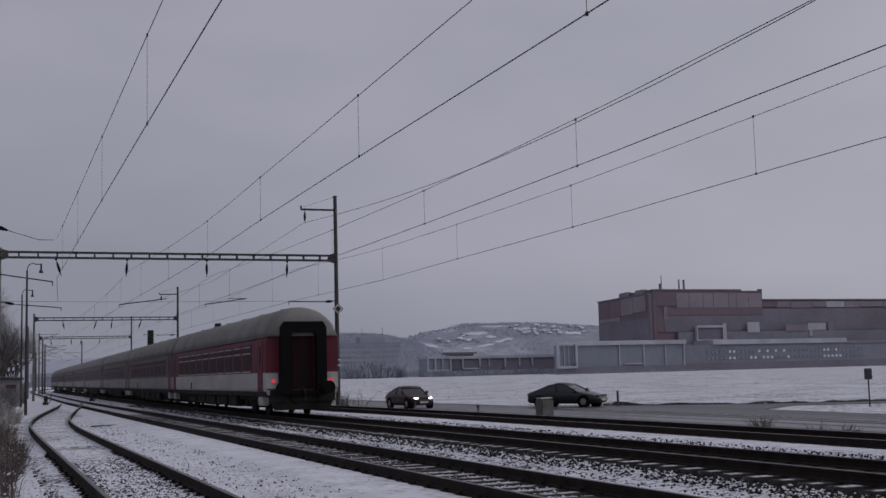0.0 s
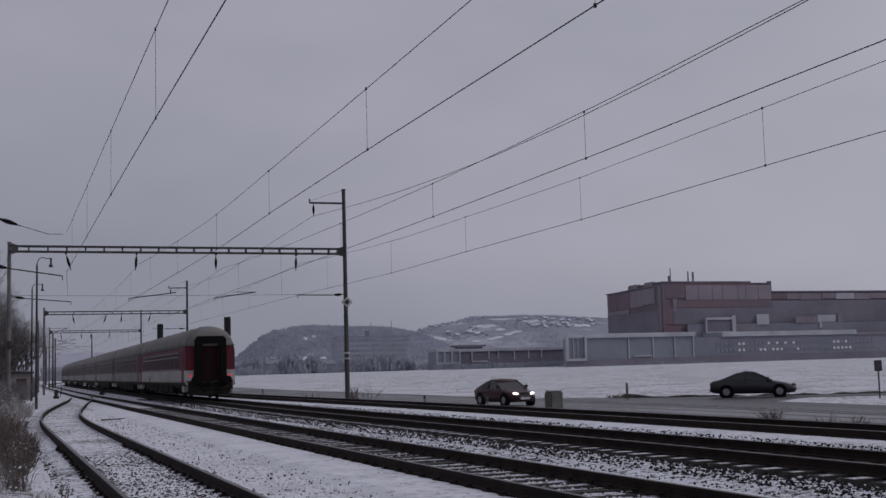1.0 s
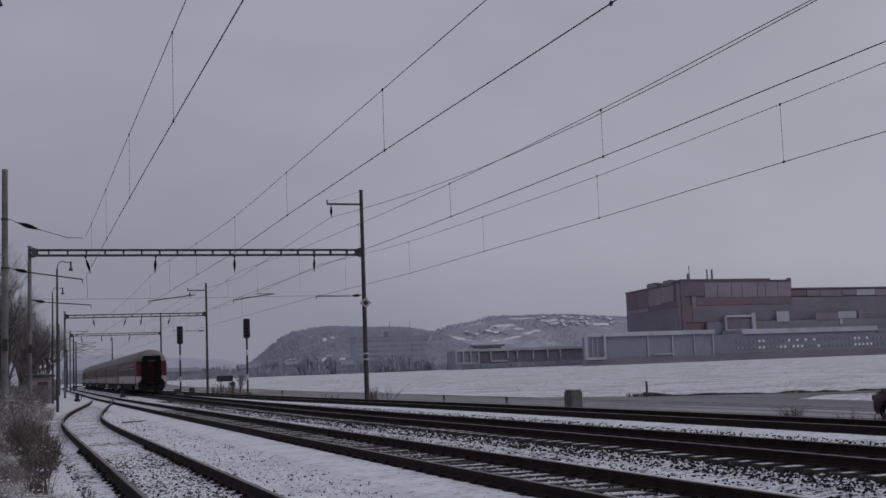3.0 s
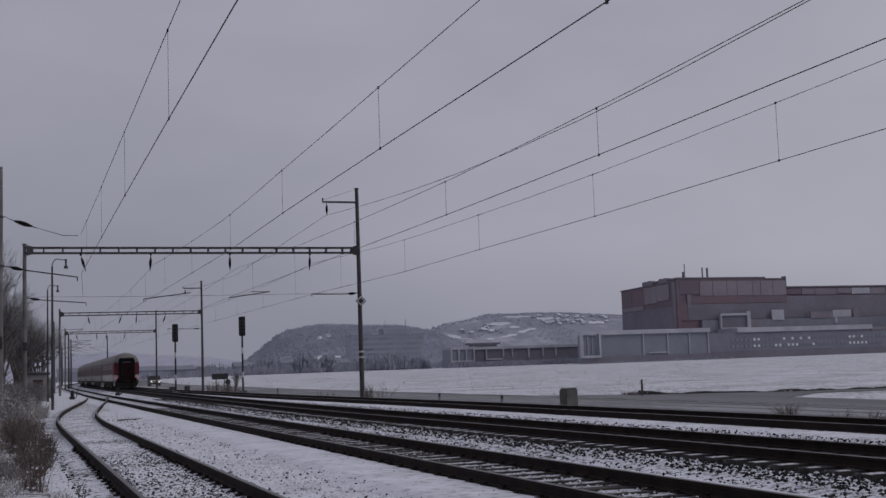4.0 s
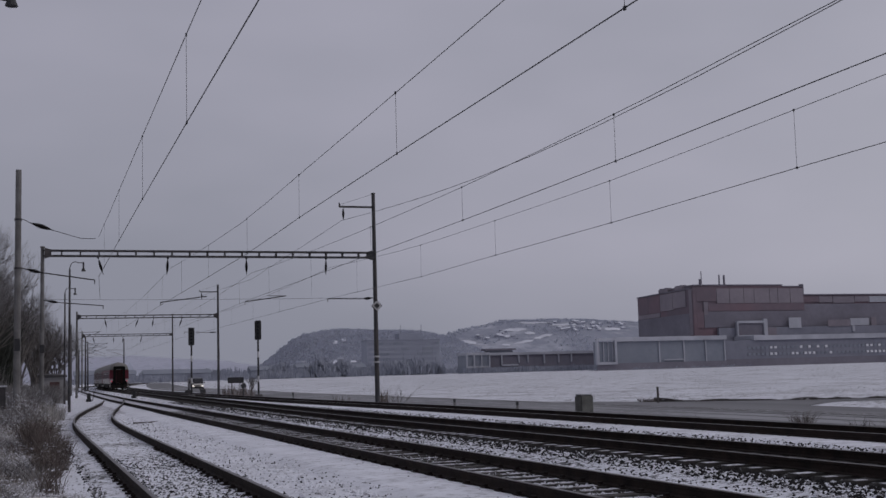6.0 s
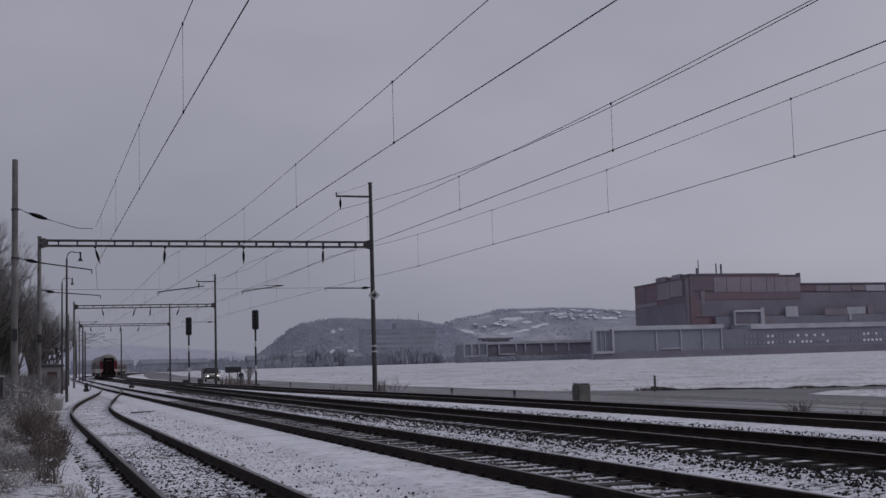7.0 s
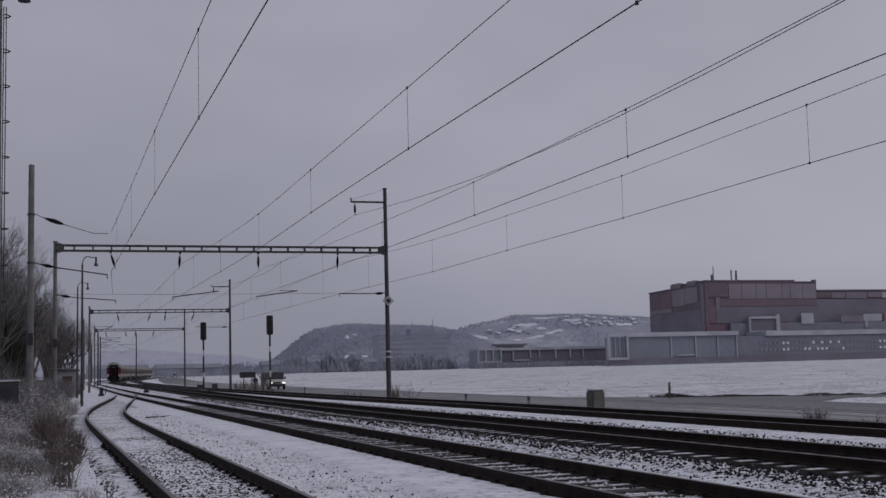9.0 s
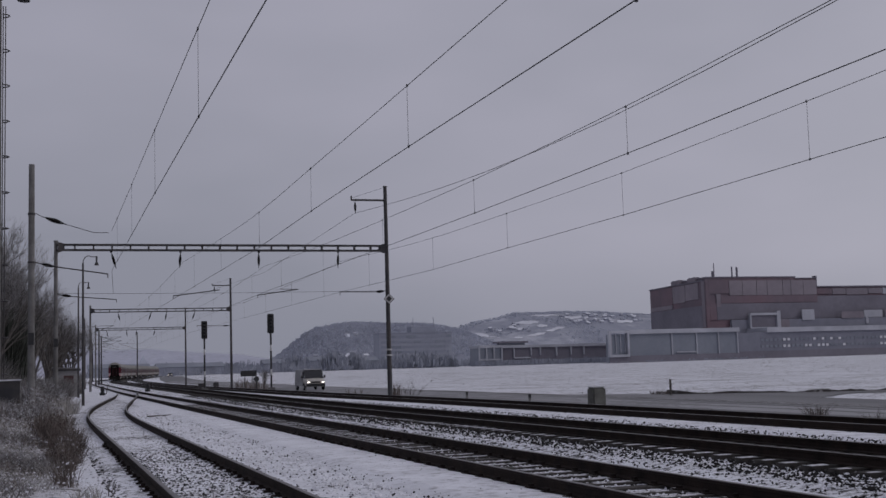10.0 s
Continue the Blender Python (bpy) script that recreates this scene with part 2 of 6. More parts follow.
# ---------------------------------------------------------------- mesh helpers
def box(bm, x0, x1, y0, y1, z0, z1, m=None):
    v = [bm.verts.new(Vector(p) if m is None else m @ Vector(p)) for p in
         ((x0, y0, z0), (x1, y0, z0), (x1, y1, z0), (x0, y1, z0), (x0, y0, z1), (x1, y0, z1), (x1, y1, z1), (x0, y1, z1))]
    for f in ((3, 2, 1, 0), (4, 5, 6, 7), (0, 1, 5, 4), (1, 2, 6, 5), (2, 3, 7, 6), (3, 0, 4, 7)):
        bm.faces.new([v[i] for i in f])


def tube(bm, p, q, r0, r1=None, n=8, cap=True):
    p, q = Vector(p), Vector(q)
    r1 = r0 if r1 is None else r1
    d = (q - p).normalized()
    a = d.orthogonal().normalized()
    b = d.cross(a)
    rings = []
    for c, r in ((p, r0), (q, r1)):
        rings.append([bm.verts.new(c + r * (math.cos(k * math.tau / n) * a + math.sin(k * math.tau / n) * b)) for k in range(n)])
    for k in range(n):
        bm.faces.new((rings[0][k], rings[0][(k + 1) % n], rings[1][(k + 1) % n], rings[1][k]))
    if cap:
        bm.faces.new(rings[0][::-1])
        bm.faces.new(rings[1])


def pipe(bm, pts, r, n=6):
    """One bent round bar through the points."""
    pts = [Vector(p) for p in pts]
    rings = []
    for i, p in enumerate(pts):
        d = (pts[min(i + 1, len(pts) - 1)] - pts[max(i - 1, 0)]).normalized()
        a = d.cross(Vector((0.013, 0.021, 1.0)) if abs(d.z) < 0.95 else Vector((0, 1, 0))).normalized()
        b = d.cross(a)
        rings.append([p + r * (math.cos(k * math.tau / n) * a + math.sin(k * math.tau / n) * b) for k in range(n)])
    loft(bm, rings)


def loft(bm, rings, closed=True, caps=True):
    vs = [[bm.verts.new(p) for p in ring] for ring in rings]
    k = len(vs[0])
    for a, b in zip(vs, vs[1:]):
        for i in range(k if closed else k - 1):
            j = (i + 1) % k
            bm.faces.new((a[i], a[j], b[j], b[i]))
    if caps and closed:
        bm.faces.new(vs[0][::-1])
        bm.faces.new(vs[-1])


def part(name, bm, mat, parent=None, label="", smooth=False, bevel=0.0):
    if bevel:
        bmesh.ops.bevel(bm, geom=bm.edges[:], offset=bevel, segments=2, affect="EDGES", clamp_overlap=True)
    bmesh.ops.recalc_face_normals(bm, faces=bm.faces[:])
    me = bpy.data.meshes.new(name)
    bm.to_mesh(me)
    bm.free()
    me.materials.append(mat)
    if smooth:
        me.shade_smooth()
    ob = new(name, me)
    if parent:
        ob.parent = parent
    if label:
        ob["label"] = label
    return ob


def thing(name, m, label, category, group="", kind=""):
    ob = new(name)
    ob.matrix_world = m
    ob.empty_display_size = 0.3
    return tagged(ob, label, category, group, kind)


def shared(name, me, parent, m):
    ob = new(name, me)
    ob.parent = parent
    ob.matrix_basis = m
    return ob


def boxed(*args, m=None):
    bm = bmesh.new()
    box(bm, *args, m=m)
    return bm


def tubed(*args, **kw):
    bm = bmesh.new()
    tube(bm, *args, **kw)
    return bm


# ---------------------------------------------------------------- plan of the tracks
def smoothed(knots):
    """A track's centre line x(y), rounded between its knots."""
    ys = np.arange(-60, 900, 1.0)
    xs = np.interp(ys, [k[0] for k in knots], [k[1] for k in knots])
    kernel = np.hanning(33)
    kernel /= kernel.sum()
    xs = np.convolve(np.pad(xs, 16, mode="reflect", reflect_type="odd"), kernel, "valid")
    return lambda y: float(np.interp(y, ys, xs))


def far_bend(y, start):
    d = max(0.0, y - 255)
    return start + 0.052 * d + d * d / 3400


main_far = [(y, far_bend(y, 14.8)) for y in range(255, 901, 15)]
TRACK = dict(
    siding=smoothed([(-60, 2.3), (46, 2.35), (54, 2.75), (63, 3.55), (75, 4.75), (90, 6.2), (104, 7.05), (116, 7.2)]),
    near=smoothed([(-60, 7.0), (20, 6.95), (60, 6.95), (100, 7.1), (147, 7.9), (195, 8.8), (230, 9.6)] + [(y, x - 4.6) for y, x in main_far]),
    middle=smoothed([(-60, 11.75), (20, 11.6), (42, 11.1), (58, 11.2), (72, 11.45), (90, 11.65), (102, 11.95), (137, 12.4), (160, 12.9), (195, 13.4), (230, 14.1)] + main_far),
    far=smoothed([(-60, 16.3), (20, 16.3), (45, 16.1), (70, 15.1), (105, 14.7), (140, 15.0), (170, 15.6), (200, 16.6), (230, 17.9)] + [(y, x + 4.3) for y, x in main_far]),
)
LEVEL = dict(siding=0.0, near=0.02, middle=0.07, far=0.07)


def heading(track, y):
    return math.atan2(TRACK[track](y + 1) - TRACK[track](y - 1), 2.0)


def path_points(track, off, z, y0, y1, step):
    pts = []
    y = y0
    while y <= y1 + 1e-6:
        a = heading(track, y)
        pts.append(Vector((TRACK[track](y) + off * math.cos(a), y - off * math.sin(a), z)))
        y += step if y < 160 else step * 4
    return pts


def sweep(bm, track, off, z, profile, y0, y1, step, closed=True, caps=True):
    rings = []
    y = y0
    while y <= y1 + 1e-6:
        a = heading(track, y)
        c, s = math.cos(a), math.sin(a)
        x = TRACK[track](y)
        rings.append([(x + (off + u) * c, y - (off + u) * s, z + v) for u, v in profile])
        y += step if y < 160 else step * 4
    loft(bm, rings, closed, caps)


# ---------------------------------------------------------------- ground
def ground_height(x, y):
    if x < 0.6:
        lift = min(1.0, (0.6 - x) / 2.2)
        z = -0.2 + 0.30 * lift * min(1.0, max(0.0, (y - 6) / 14)) + 0.05 * noise.noise((x * 0.9, y * 0.6, 3.0)) * lift
        return z
    if x < 18.3:
        return -0.20
    if x < 20.6:
        return -0.20 - 0.32 * (x - 18.3) / 2.3
    far = math.hypot(x, y)
    return -0.52 + (0.5 * min(1.0, max(0.0, (far - 120) / 420)))


def make_ground():
    xs = [-3000, -1200, -400, -120, -50, -25, -15, -10, -7] + [-5 + 0.4 * i for i in range(15)] + [1.0, 3.0, 5, 8, 12, 16, 18.3, 19, 20.6, 24, 30, 36, 45, 60, 80, 110, 150, 200, 270, 350, 450, 600, 900, 1500, 3000]
    ys = [-600, -100, -30, -5] + [2 + 1.5 * i for i in range(50)] + [80, 90, 100, 115, 130, 150, 175, 200, 240, 290, 350, 420, 500, 600, 900, 1500, 3600]
    bm = bmesh.new()
    grid = [[bm.verts.new((x, y, ground_height(x, y))) for x in xs] for y in ys]
    for a, b in zip(grid, grid[1:]):
        for i in range(len(xs) - 1):
            f = bm.faces.new((a[i], a[i + 1], b[i + 1], b[i]))
            f.material_index = 1 if xs[i] < 0.55 else (2 if xs[i] >= 30 else 0)
    ob = part("ground", bm, M["snow"])
    ob.data.materials.append(M["verge"])
    ob.data.materials.append(M["field"])
    tagged(ob, "thin trodden snow over dark soil, stubble field and grass", "ground", kind="structure")


make_ground()


def strip(name, track, u0, u1, z, y0, y1, mat, label, lip=0.10):
    bm = bmesh.new()
    profile = [(u0 - 0.35, -lip), (u0, 0.0), (u0 * 0.5 + u1 * 0.5, 0.006), (u1, 0.0), (u1 + 0.35, -lip)]
    sweep(bm, track, 0, z, profile, y0, y1, 2.0, closed=False, caps=False)
    return tagged(part(name, bm, mat), label, "ballast", kind="structure")


strip("ballast_bed", "siding", -1.15, 1.1, -0.175, -18, 96, M["siding_snow"], "siding ballast bed half hidden under snow", 0.05)
strip("ballast_bed", "near", -1.1, 1.1, -0.178, -18, 500, M["bed_near"], "grey ballast bed dusted with snow", 0.06)
strip("ballast_bed", "middle", -1.0, 2.45, -0.125, -18, 500, M["ballast"], "bare dark ballast bed of a main track")
strip("ballast_bed", "far", -0.78, 1.6, -0.125, -18, 500, M["ballast"], "bare dark ballast bed of a main track")
strip("snow_bank", "far", -1.82, -0.86, -0.088, -18, 260, M["snow"], "clean snow lying along the outer track", 0.09)
strip("snow_bank", "near", -1.9, -0.93, -0.138, -18, 120, M["snow"], "snow drifted over the sleeper ends", 0.06)
strip("ballast_shoulder", "middle", -2.35, -1.40, -0.158, -18, 300, M["ballast_snow"], "loose ballast between tracks under patchy snow", 0.05)


# ---------------------------------------------------------------- rails and sleepers
RAIL = [(-0.065, -0.165), (0.065, -0.165), (0.065, -0.150), (0.012, -0.130), (0.012, -0.045), (0.036, -0.036), (0.036, -0.006),
        (-0.036, -0.006), (-0.036, -0.036), (-0.012, -0.045), (-0.012, -0.130), (-0.065, -0.150)]
HEAD = [(-0.034, -0.008), (0.034, -0.008), (0.034, -0.003), (0.024, 0.0), (-0.024, 0.0), (-0.034, -0.003)]
SLEEPER_END = dict(siding=92, near=230, middle=230, far=200)


def sleeper_mesh():
    bm = bmesh.new()
    box(bm, -1.25, 1.25, -0.13, 0.13, -0.12, 0.0)
    bmesh.ops.bevel(bm, geom=[e for e in bm.edges if min(v.co.z for v in e.verts) > -0.01], offset=0.02, segments=1, affect="EDGES")
    me = bpy.data.meshes.new("sleeper")
    bm.to_mesh(me)
    bm.free()
    me.materials.append(M["sleeper"])
    return me


def swept_sleeper_mesh(x0, x1, y0, y1):
    """A dark sleeper that keeps its snow on one stretch alone."""
    bm = bmesh.new()
    box(bm, -1.25, 1.25, -0.13, 0.13, -0.12, 0.0)
    n = len(bm.faces)
    box(bm, x0, x1, y0, y1, 0.001, 0.006)
    bm.faces.ensure_lookup_table()
    for f in bm.faces[n:]:
        f.material_index = 1
    me = bpy.data.meshes.new("sleeper")
    bm.to_mesh(me)
    bm.free()
    me.materials.append(M["grimy_sleeper"])
    me.materials.append(M["grey_cap"])
    return me


def plate_mesh():
    bm = bmesh.new()
    box(bm, -0.17, 0.17, -0.075, 0.075, 0.0, 0.018)
    for s in (-1, 1):
        box(bm, s * 0.11 - 0.03, s * 0.11 + 0.03, -0.03, 0.03, 0.018, 0.055)
    me = bpy.data.meshes.new("tie_plate")
    bm.to_mesh(me)
    bm.free()
    me.materials.append(M["rail"])
    return me


def make_tracks():
    white, pl = sleeper_mesh(), plate_mesh()
    swept = [swept_sleeper_mesh(*q) for q in ((-1.24, -0.93, -0.09, 0.08), (-1.22, -0.98, -0.06, 0.09), (-1.24, -0.88, -0.10, 0.10), (-1.20, -1.02, -0.08, 0.03))]
    slats = [swept_sleeper_mesh(*q) for q in ((-0.10, 0.62, -0.06, 0.07), (0.05, 0.64, -0.07, 0.05), (-0.35, 0.50, -0.05, 0.06), (-0.62, -0.15, -0.06, 0.05), (0.15, 0.60, -0.09, 0.04), (-0.60, 0.58, -0.06, 0.05))]
    for track in TRACK:
        z = LEVEL[track]
        end = 100 if track == "siding" else 520
        t = thing("railway_track", Matrix(), "siding track with rusty rails curving into the main line" if track == "siding" else
                  "straight main line track with dark rusty rails", "railway track", "tracks", "structure")
        for s in (-1, 1):
            bm = bmesh.new()
            sweep(bm, track, s * 0.7535, z, RAIL, -18, end, 1.0)
            rail = part("rail", bm, M["rail"], t)
            bm = bmesh.new()
            sweep(bm, track, s * 0.7535, z + 0.0006, HEAD, -18, end, 1.0)
            part("rail_head", bm, M["railtop"], rail, "worn shiny rail head")
        y, k = -17.13, 0
        rest = bmesh.new()
        while y < SLEEPER_END[track]:
            a = heading(track, y)
            m = Matrix.Translation((TRACK[track](y), y, z - 0.165)) @ Matrix.Rotation(-a, 4, "Z")
            m = m @ Matrix.Translation((random.uniform(-0.03, 0.03), 0, random.uniform(-0.006, 0.004))) @ Matrix.Rotation(random.uniform(-0.012, 0.012), 4, "Z")
            if y < 62:
                shared("sleeper", white if track == "siding" else random.choice(slats if track == "near" else swept), t, m @ Matrix.Translation((0, 0, -0.02 if track == "siding" else 0)))
                if y < 30 and track in ("siding", "near"):
                    for s in (-0.7535, 0.7535):
                        shared("tie_plate", pl, t, m @ Matrix.Translation((s, 0, 0.0)))
            else:
                box(rest, -1.25, 1.25, -0.13, 0.13, -0.12, 0.0, m)
            y += 0.61
            k += 1
        tagged(part("far_sleepers", rest, M["grimy_sleeper"] if track in ("middle", "far") else M["sleeper"], t), kind="stuff")


make_tracks()


# ---------------------------------------------------------------- road and field edge
def make_road():
    rows = [(-130, 21.2, 29.2), (2, 21.2, 29.2), (30, 21.2, 29.4), (60, 21.3, 29.2), (110, 21.2, 29.0), (170, 22.0, 29.6), (230, 22.6, 30.6), (300, 28.1, 36.1), (450, 42, 50), (600, 72, 80), (720, 97, 105), (930, 140.8, 148.8)]
    bm = bmesh.new()
    vs = [[bm.verts.new((x, y, ground_height(25, y) + 0.02)) for x in (a, (a + b) / 2, b)] for y, a, b in rows]
    for p, q in zip(vs, vs[1:]):
        for i in (0, 1):
            bm.faces.new((p[i], p[i + 1], q[i + 1], q[i]))
    road = tagged(part("road", bm, M["asphalt"]), "wet dark asphalt country road beside the railway", "road", kind="structure")
    for name, u0, u1, dz in (("verge_slush", 0.0, 0.9, 0.008), ("lane_slush", 1.35, 2.55, 0.005), ("lane_slush", 3.0, 4.35, 0.006), ("lane_slush", 4.85, 5.95, 0.005), ("wet_track", 6.25, 6.75, 0.009), ("verge_slush", 7.2, 8.1, 0.008)):
        bm = bmesh.new()
        vs = []
        for i in range(130):
            y = 6 + i * 1.9
            e = float(np.interp(y, [r[0] for r in rows], [r[1] for r in rows]))
            j = 0.22 * noise.noise((y * 0.35, u0, 2.0))
            vs.append([bm.verts.new((e + u0 + j, y, ground_height(25, y) + 0.02 + dz)), bm.verts.new((e + u1 + j * 0.6 + 0.2 * noise.noise((y * 0.5, u1, 5.0)), y, ground_height(25, y) + 0.02 + dz))])
        for p, q in zip(vs, vs[1:]):
            bm.faces.new((p[0], p[1], q[1], q[0]))
        if name == "wet_track":
            tagged(part("wheel_track", bm, M["wet_track"]), "dark wet wheel track along the road edge", "wheel track", kind="stuff")
            continue
        tagged(part(name, bm, M["slush"] if name == "verge_slush" else M["thin_slush"]), "grey slush left beside the wheel tracks", "slush", kind="stuff")
    # the side road that leaves it
    bm = bmesh.new()
    a = [(28.6, 66.0), (31.2, 62.0), (33.3, 57.0), (37.6, 52.6), (41.9, 50.2), (46, 48.6), (70, 40.5), (110, 29.5)]
    b = [(28.6, 24.0), (32.3, 33.0), (33.4, 45.8), (37.6, 49.0), (40.4, 47.6), (44.5, 46.1), (68, 37.6), (108, 25.8)]
    va = [bm.verts.new((x, y, -0.495)) for x, y in a]
    vb = [bm.verts.new((x, y, -0.495)) for x, y in b]
    for i in range(len(a) - 1):
        bm.faces.new((vb[i], vb[i + 1], va[i + 1], va[i]))
    tagged(part("side_road", bm, M["asphalt"]), "wet asphalt side road turning off across the field", "road", kind="structure")
    # low dark soil bank at the side road's far edge, shade in its colour
    bm = bmesh.new()
    rings = []
    for k in range(240):
        x = 32.75 + 45 * (k / 239) ** 1.25
        y = float(np.interp(x, [31.6, 33.4, 37.6, 41.9, 46, 70, 110], [61.0, 57.2, 52.9, 50.5, 48.9, 40.8, 29.8])) + 0.12 * noise.noise((x * 1.3, 2.0, 0))
        h = 0.10 + 0.09 * noise.noise((x * 0.9, 0, 0)) + 0.05 * noise.noise((x * 4.0, 5.0, 0)) + 0.12 * math.exp(-((x - 32.6) / 0.8) ** 2)
        rings.append([(x - 0.1, y - 0.38, -0.56), (x, y - 0.16, -0.52 + h * 0.9), (x + 0.1, y + 0.14, -0.52 + h), (x + 0.2, y + 0.5, -0.56)])
    loft(bm, rings)
    tagged(part("soil_bank", bm, M["dark_soil"]), "low bank of dark soil and dead grass at a field edge", "soil bank", kind="stuff")


make_road()


# ---------------------------------------------------------------- overhead line
def wire_sag(t, y0, y1, base, low):
    u = (t - y0) / (y1 - y0)
    return low + (base - low) * (2 * u - 1) ** 2


SPANS = [-2.0, 63.0, 125.0, 178.0, 240.0]
CONTACT = dict(siding=5.62, near=5.62, middle=5.62, far=5.62)
WIRE_X = dict(
    siding=[(-2, 2.3), (12.7, 2.40), (21, 2.46), (30, 2.54), (49, 2.75), (63, 3.6), (125, 6.6)],
    near=[(-2, 6.35), (11.8, 6.52), (21, 6.61), (30, 6.77), (40, 7.05), (63, 7.15), (125, 7.5), (178, 8.4), (240, 9.9)],
    middle=[(-2, 10.7), (12.6, 10.96), (21.5, 11.25), (31, 11.37), (39, 11.37), (63, 11.4), (125, 12.3), (178, 13.2), (240, 14.4)],
    far=[(-2, 15.0), (18, 15.48), (22, 15.6), (31, 15.95), (40, 16.06), (50, 16.3), (63, 15.7), (125, 15.0), (178, 15.9), (240, 18.3)],
)
HANG = dict(siding=(7.22, 7.08, 0.0), near=(7.25, 6.75, 0.0), middle=(7.0, 6.54, 0.0), far=(7.3, 6.84, 0.0))


def wx(track, y):
    k = WIRE_X[track]
    return float(np.interp(y, [a for a, _ in k], [b for _, b in k]))


def make_catenary(track, last):
    z = CONTACT[track]
    top, low, _ = HANG[track]
    t = thing("overhead_line", Matrix(), "thin dark contact wire hung from a messenger wire by droppers", "overhead line", "overhead lines")
    spans = [s for s in SPANS if s <= last]
    bm = bmesh.new()
    pipe(bm, [(wx(track, y), y, z) for y in ([-2, 8, 15, 20, 25, 30, 35, 40, 49, 56, 63] + list(range(75, int(last) + 1, 10)))], 0.009, 5)
    part("contact_wire", bm, M["wire"], t)
    bm = bmesh.new()
    drops = []
    for a, b in zip(spans, spans[1:]):
        if track == "siding" and b == 63.0:
            b = 49.0
        pts = []
        for i in range(13):
            y = a + (b - a) * i / 12
            pts.append((wx(track, y), y, wire_sag(y, a, b, top, low)))
        pipe(bm, pts, 0.0075, 5)
        n = max(3, round((b - a) / 9.0))
        for i in range(n):
            y = a + (b - a) * (i + 0.5) / n
            drops.append((y, wire_sag(y, a, b, top, low)))
    part("messenger_wire", bm, M["wire"], t)
    for y, zz in drops:
        bm = bmesh.new()
        x = wx(track, y)
        tube(bm, (x, y, z), (x, y, zz), 0.0042, n=4)
        for q in (z, zz):
            box(bm, x - 0.013, x + 0.013, y - 0.02, y + 0.02, q - 0.025, q + 0.025)
        part("dropper", bm, M["wire"], t)
    return t


for name, last in (("siding", 63), ("near", 240), ("middle", 240), ("far", 240)):
    make_catenary(name, last)

bm = bmesh.new()
pts = [(16.4, 63, 9.9)]
for i in range(1, 13):
    u = i / 12
    pts.append((16.4 - 1.5 * u, 63 - 65 * u, 9.9 - 1.6 * math.sin(math.pi * u) * 0.9))
pipe(bm, pts, 0.011, 5)
pipe(bm, [(16.4, 63, 9.9), (17.0, 94, 9.2), (17.0, 125, 9.9), (18.6, 178, 9.7)], 0.011, 5)
tagged(part("feeder_wire", bm, M["wire"]), "single dark feeder wire strung from mast to mast", "feeder wire")
bm = bmesh.new()
pipe(bm, [(0.85, 62.8, 5.62), (6, 62.8, 5.58), (12, 62.8, 5.58), (18.1, 62.8, 5.62)], 0.007, 4)
tagged(part("span_wire", bm, M["wire"]), "thin cross-span wire stretched between portal masts", "span wire")


def insulator(bm, p, q, r=0.08):
    """A ribbed rod insulator between two points."""
    p, q = Vector(p), Vector(q)
    tube(bm, p, q, 0.018, n=5)
    for i in range(7):
        a, b = p.lerp(q, 0.15 + 0.1 * i), p.lerp(q, 0.15 + 0.1 * i + 0.096)
        s = r * (0.42 + 0.58 * math.sin(math.pi * (i + 0.5) / 7))
        tube(bm, a, b, s, s * 0.72, n=8)


def cantilever(t, root, tip, z_mess=None):
    """A steady arm from a mast towards a wire, with its insulator."""
    root, tip = Vector(root), Vector(tip)
    d = tip - root
    bm = bmesh.new()
    insulator(bm, root + d * 0.06, root + d * 0.28, 0.085)
    part("insulator", bm, M["insulator"], t, "dark ribbed insulator")
    bm = bmesh.new()
    tube(bm, root, root + d * 0.06, 0.02, n=5)
    tube(bm, root + d * 0.28, tip + Vector((0, 0, 0.16)), 0.025, n=6)
    tube(bm, tip + Vector((0, 0, 0.17)), tip, 0.02, n=5)
    part("steady_arm", bm, M["steel"], t)


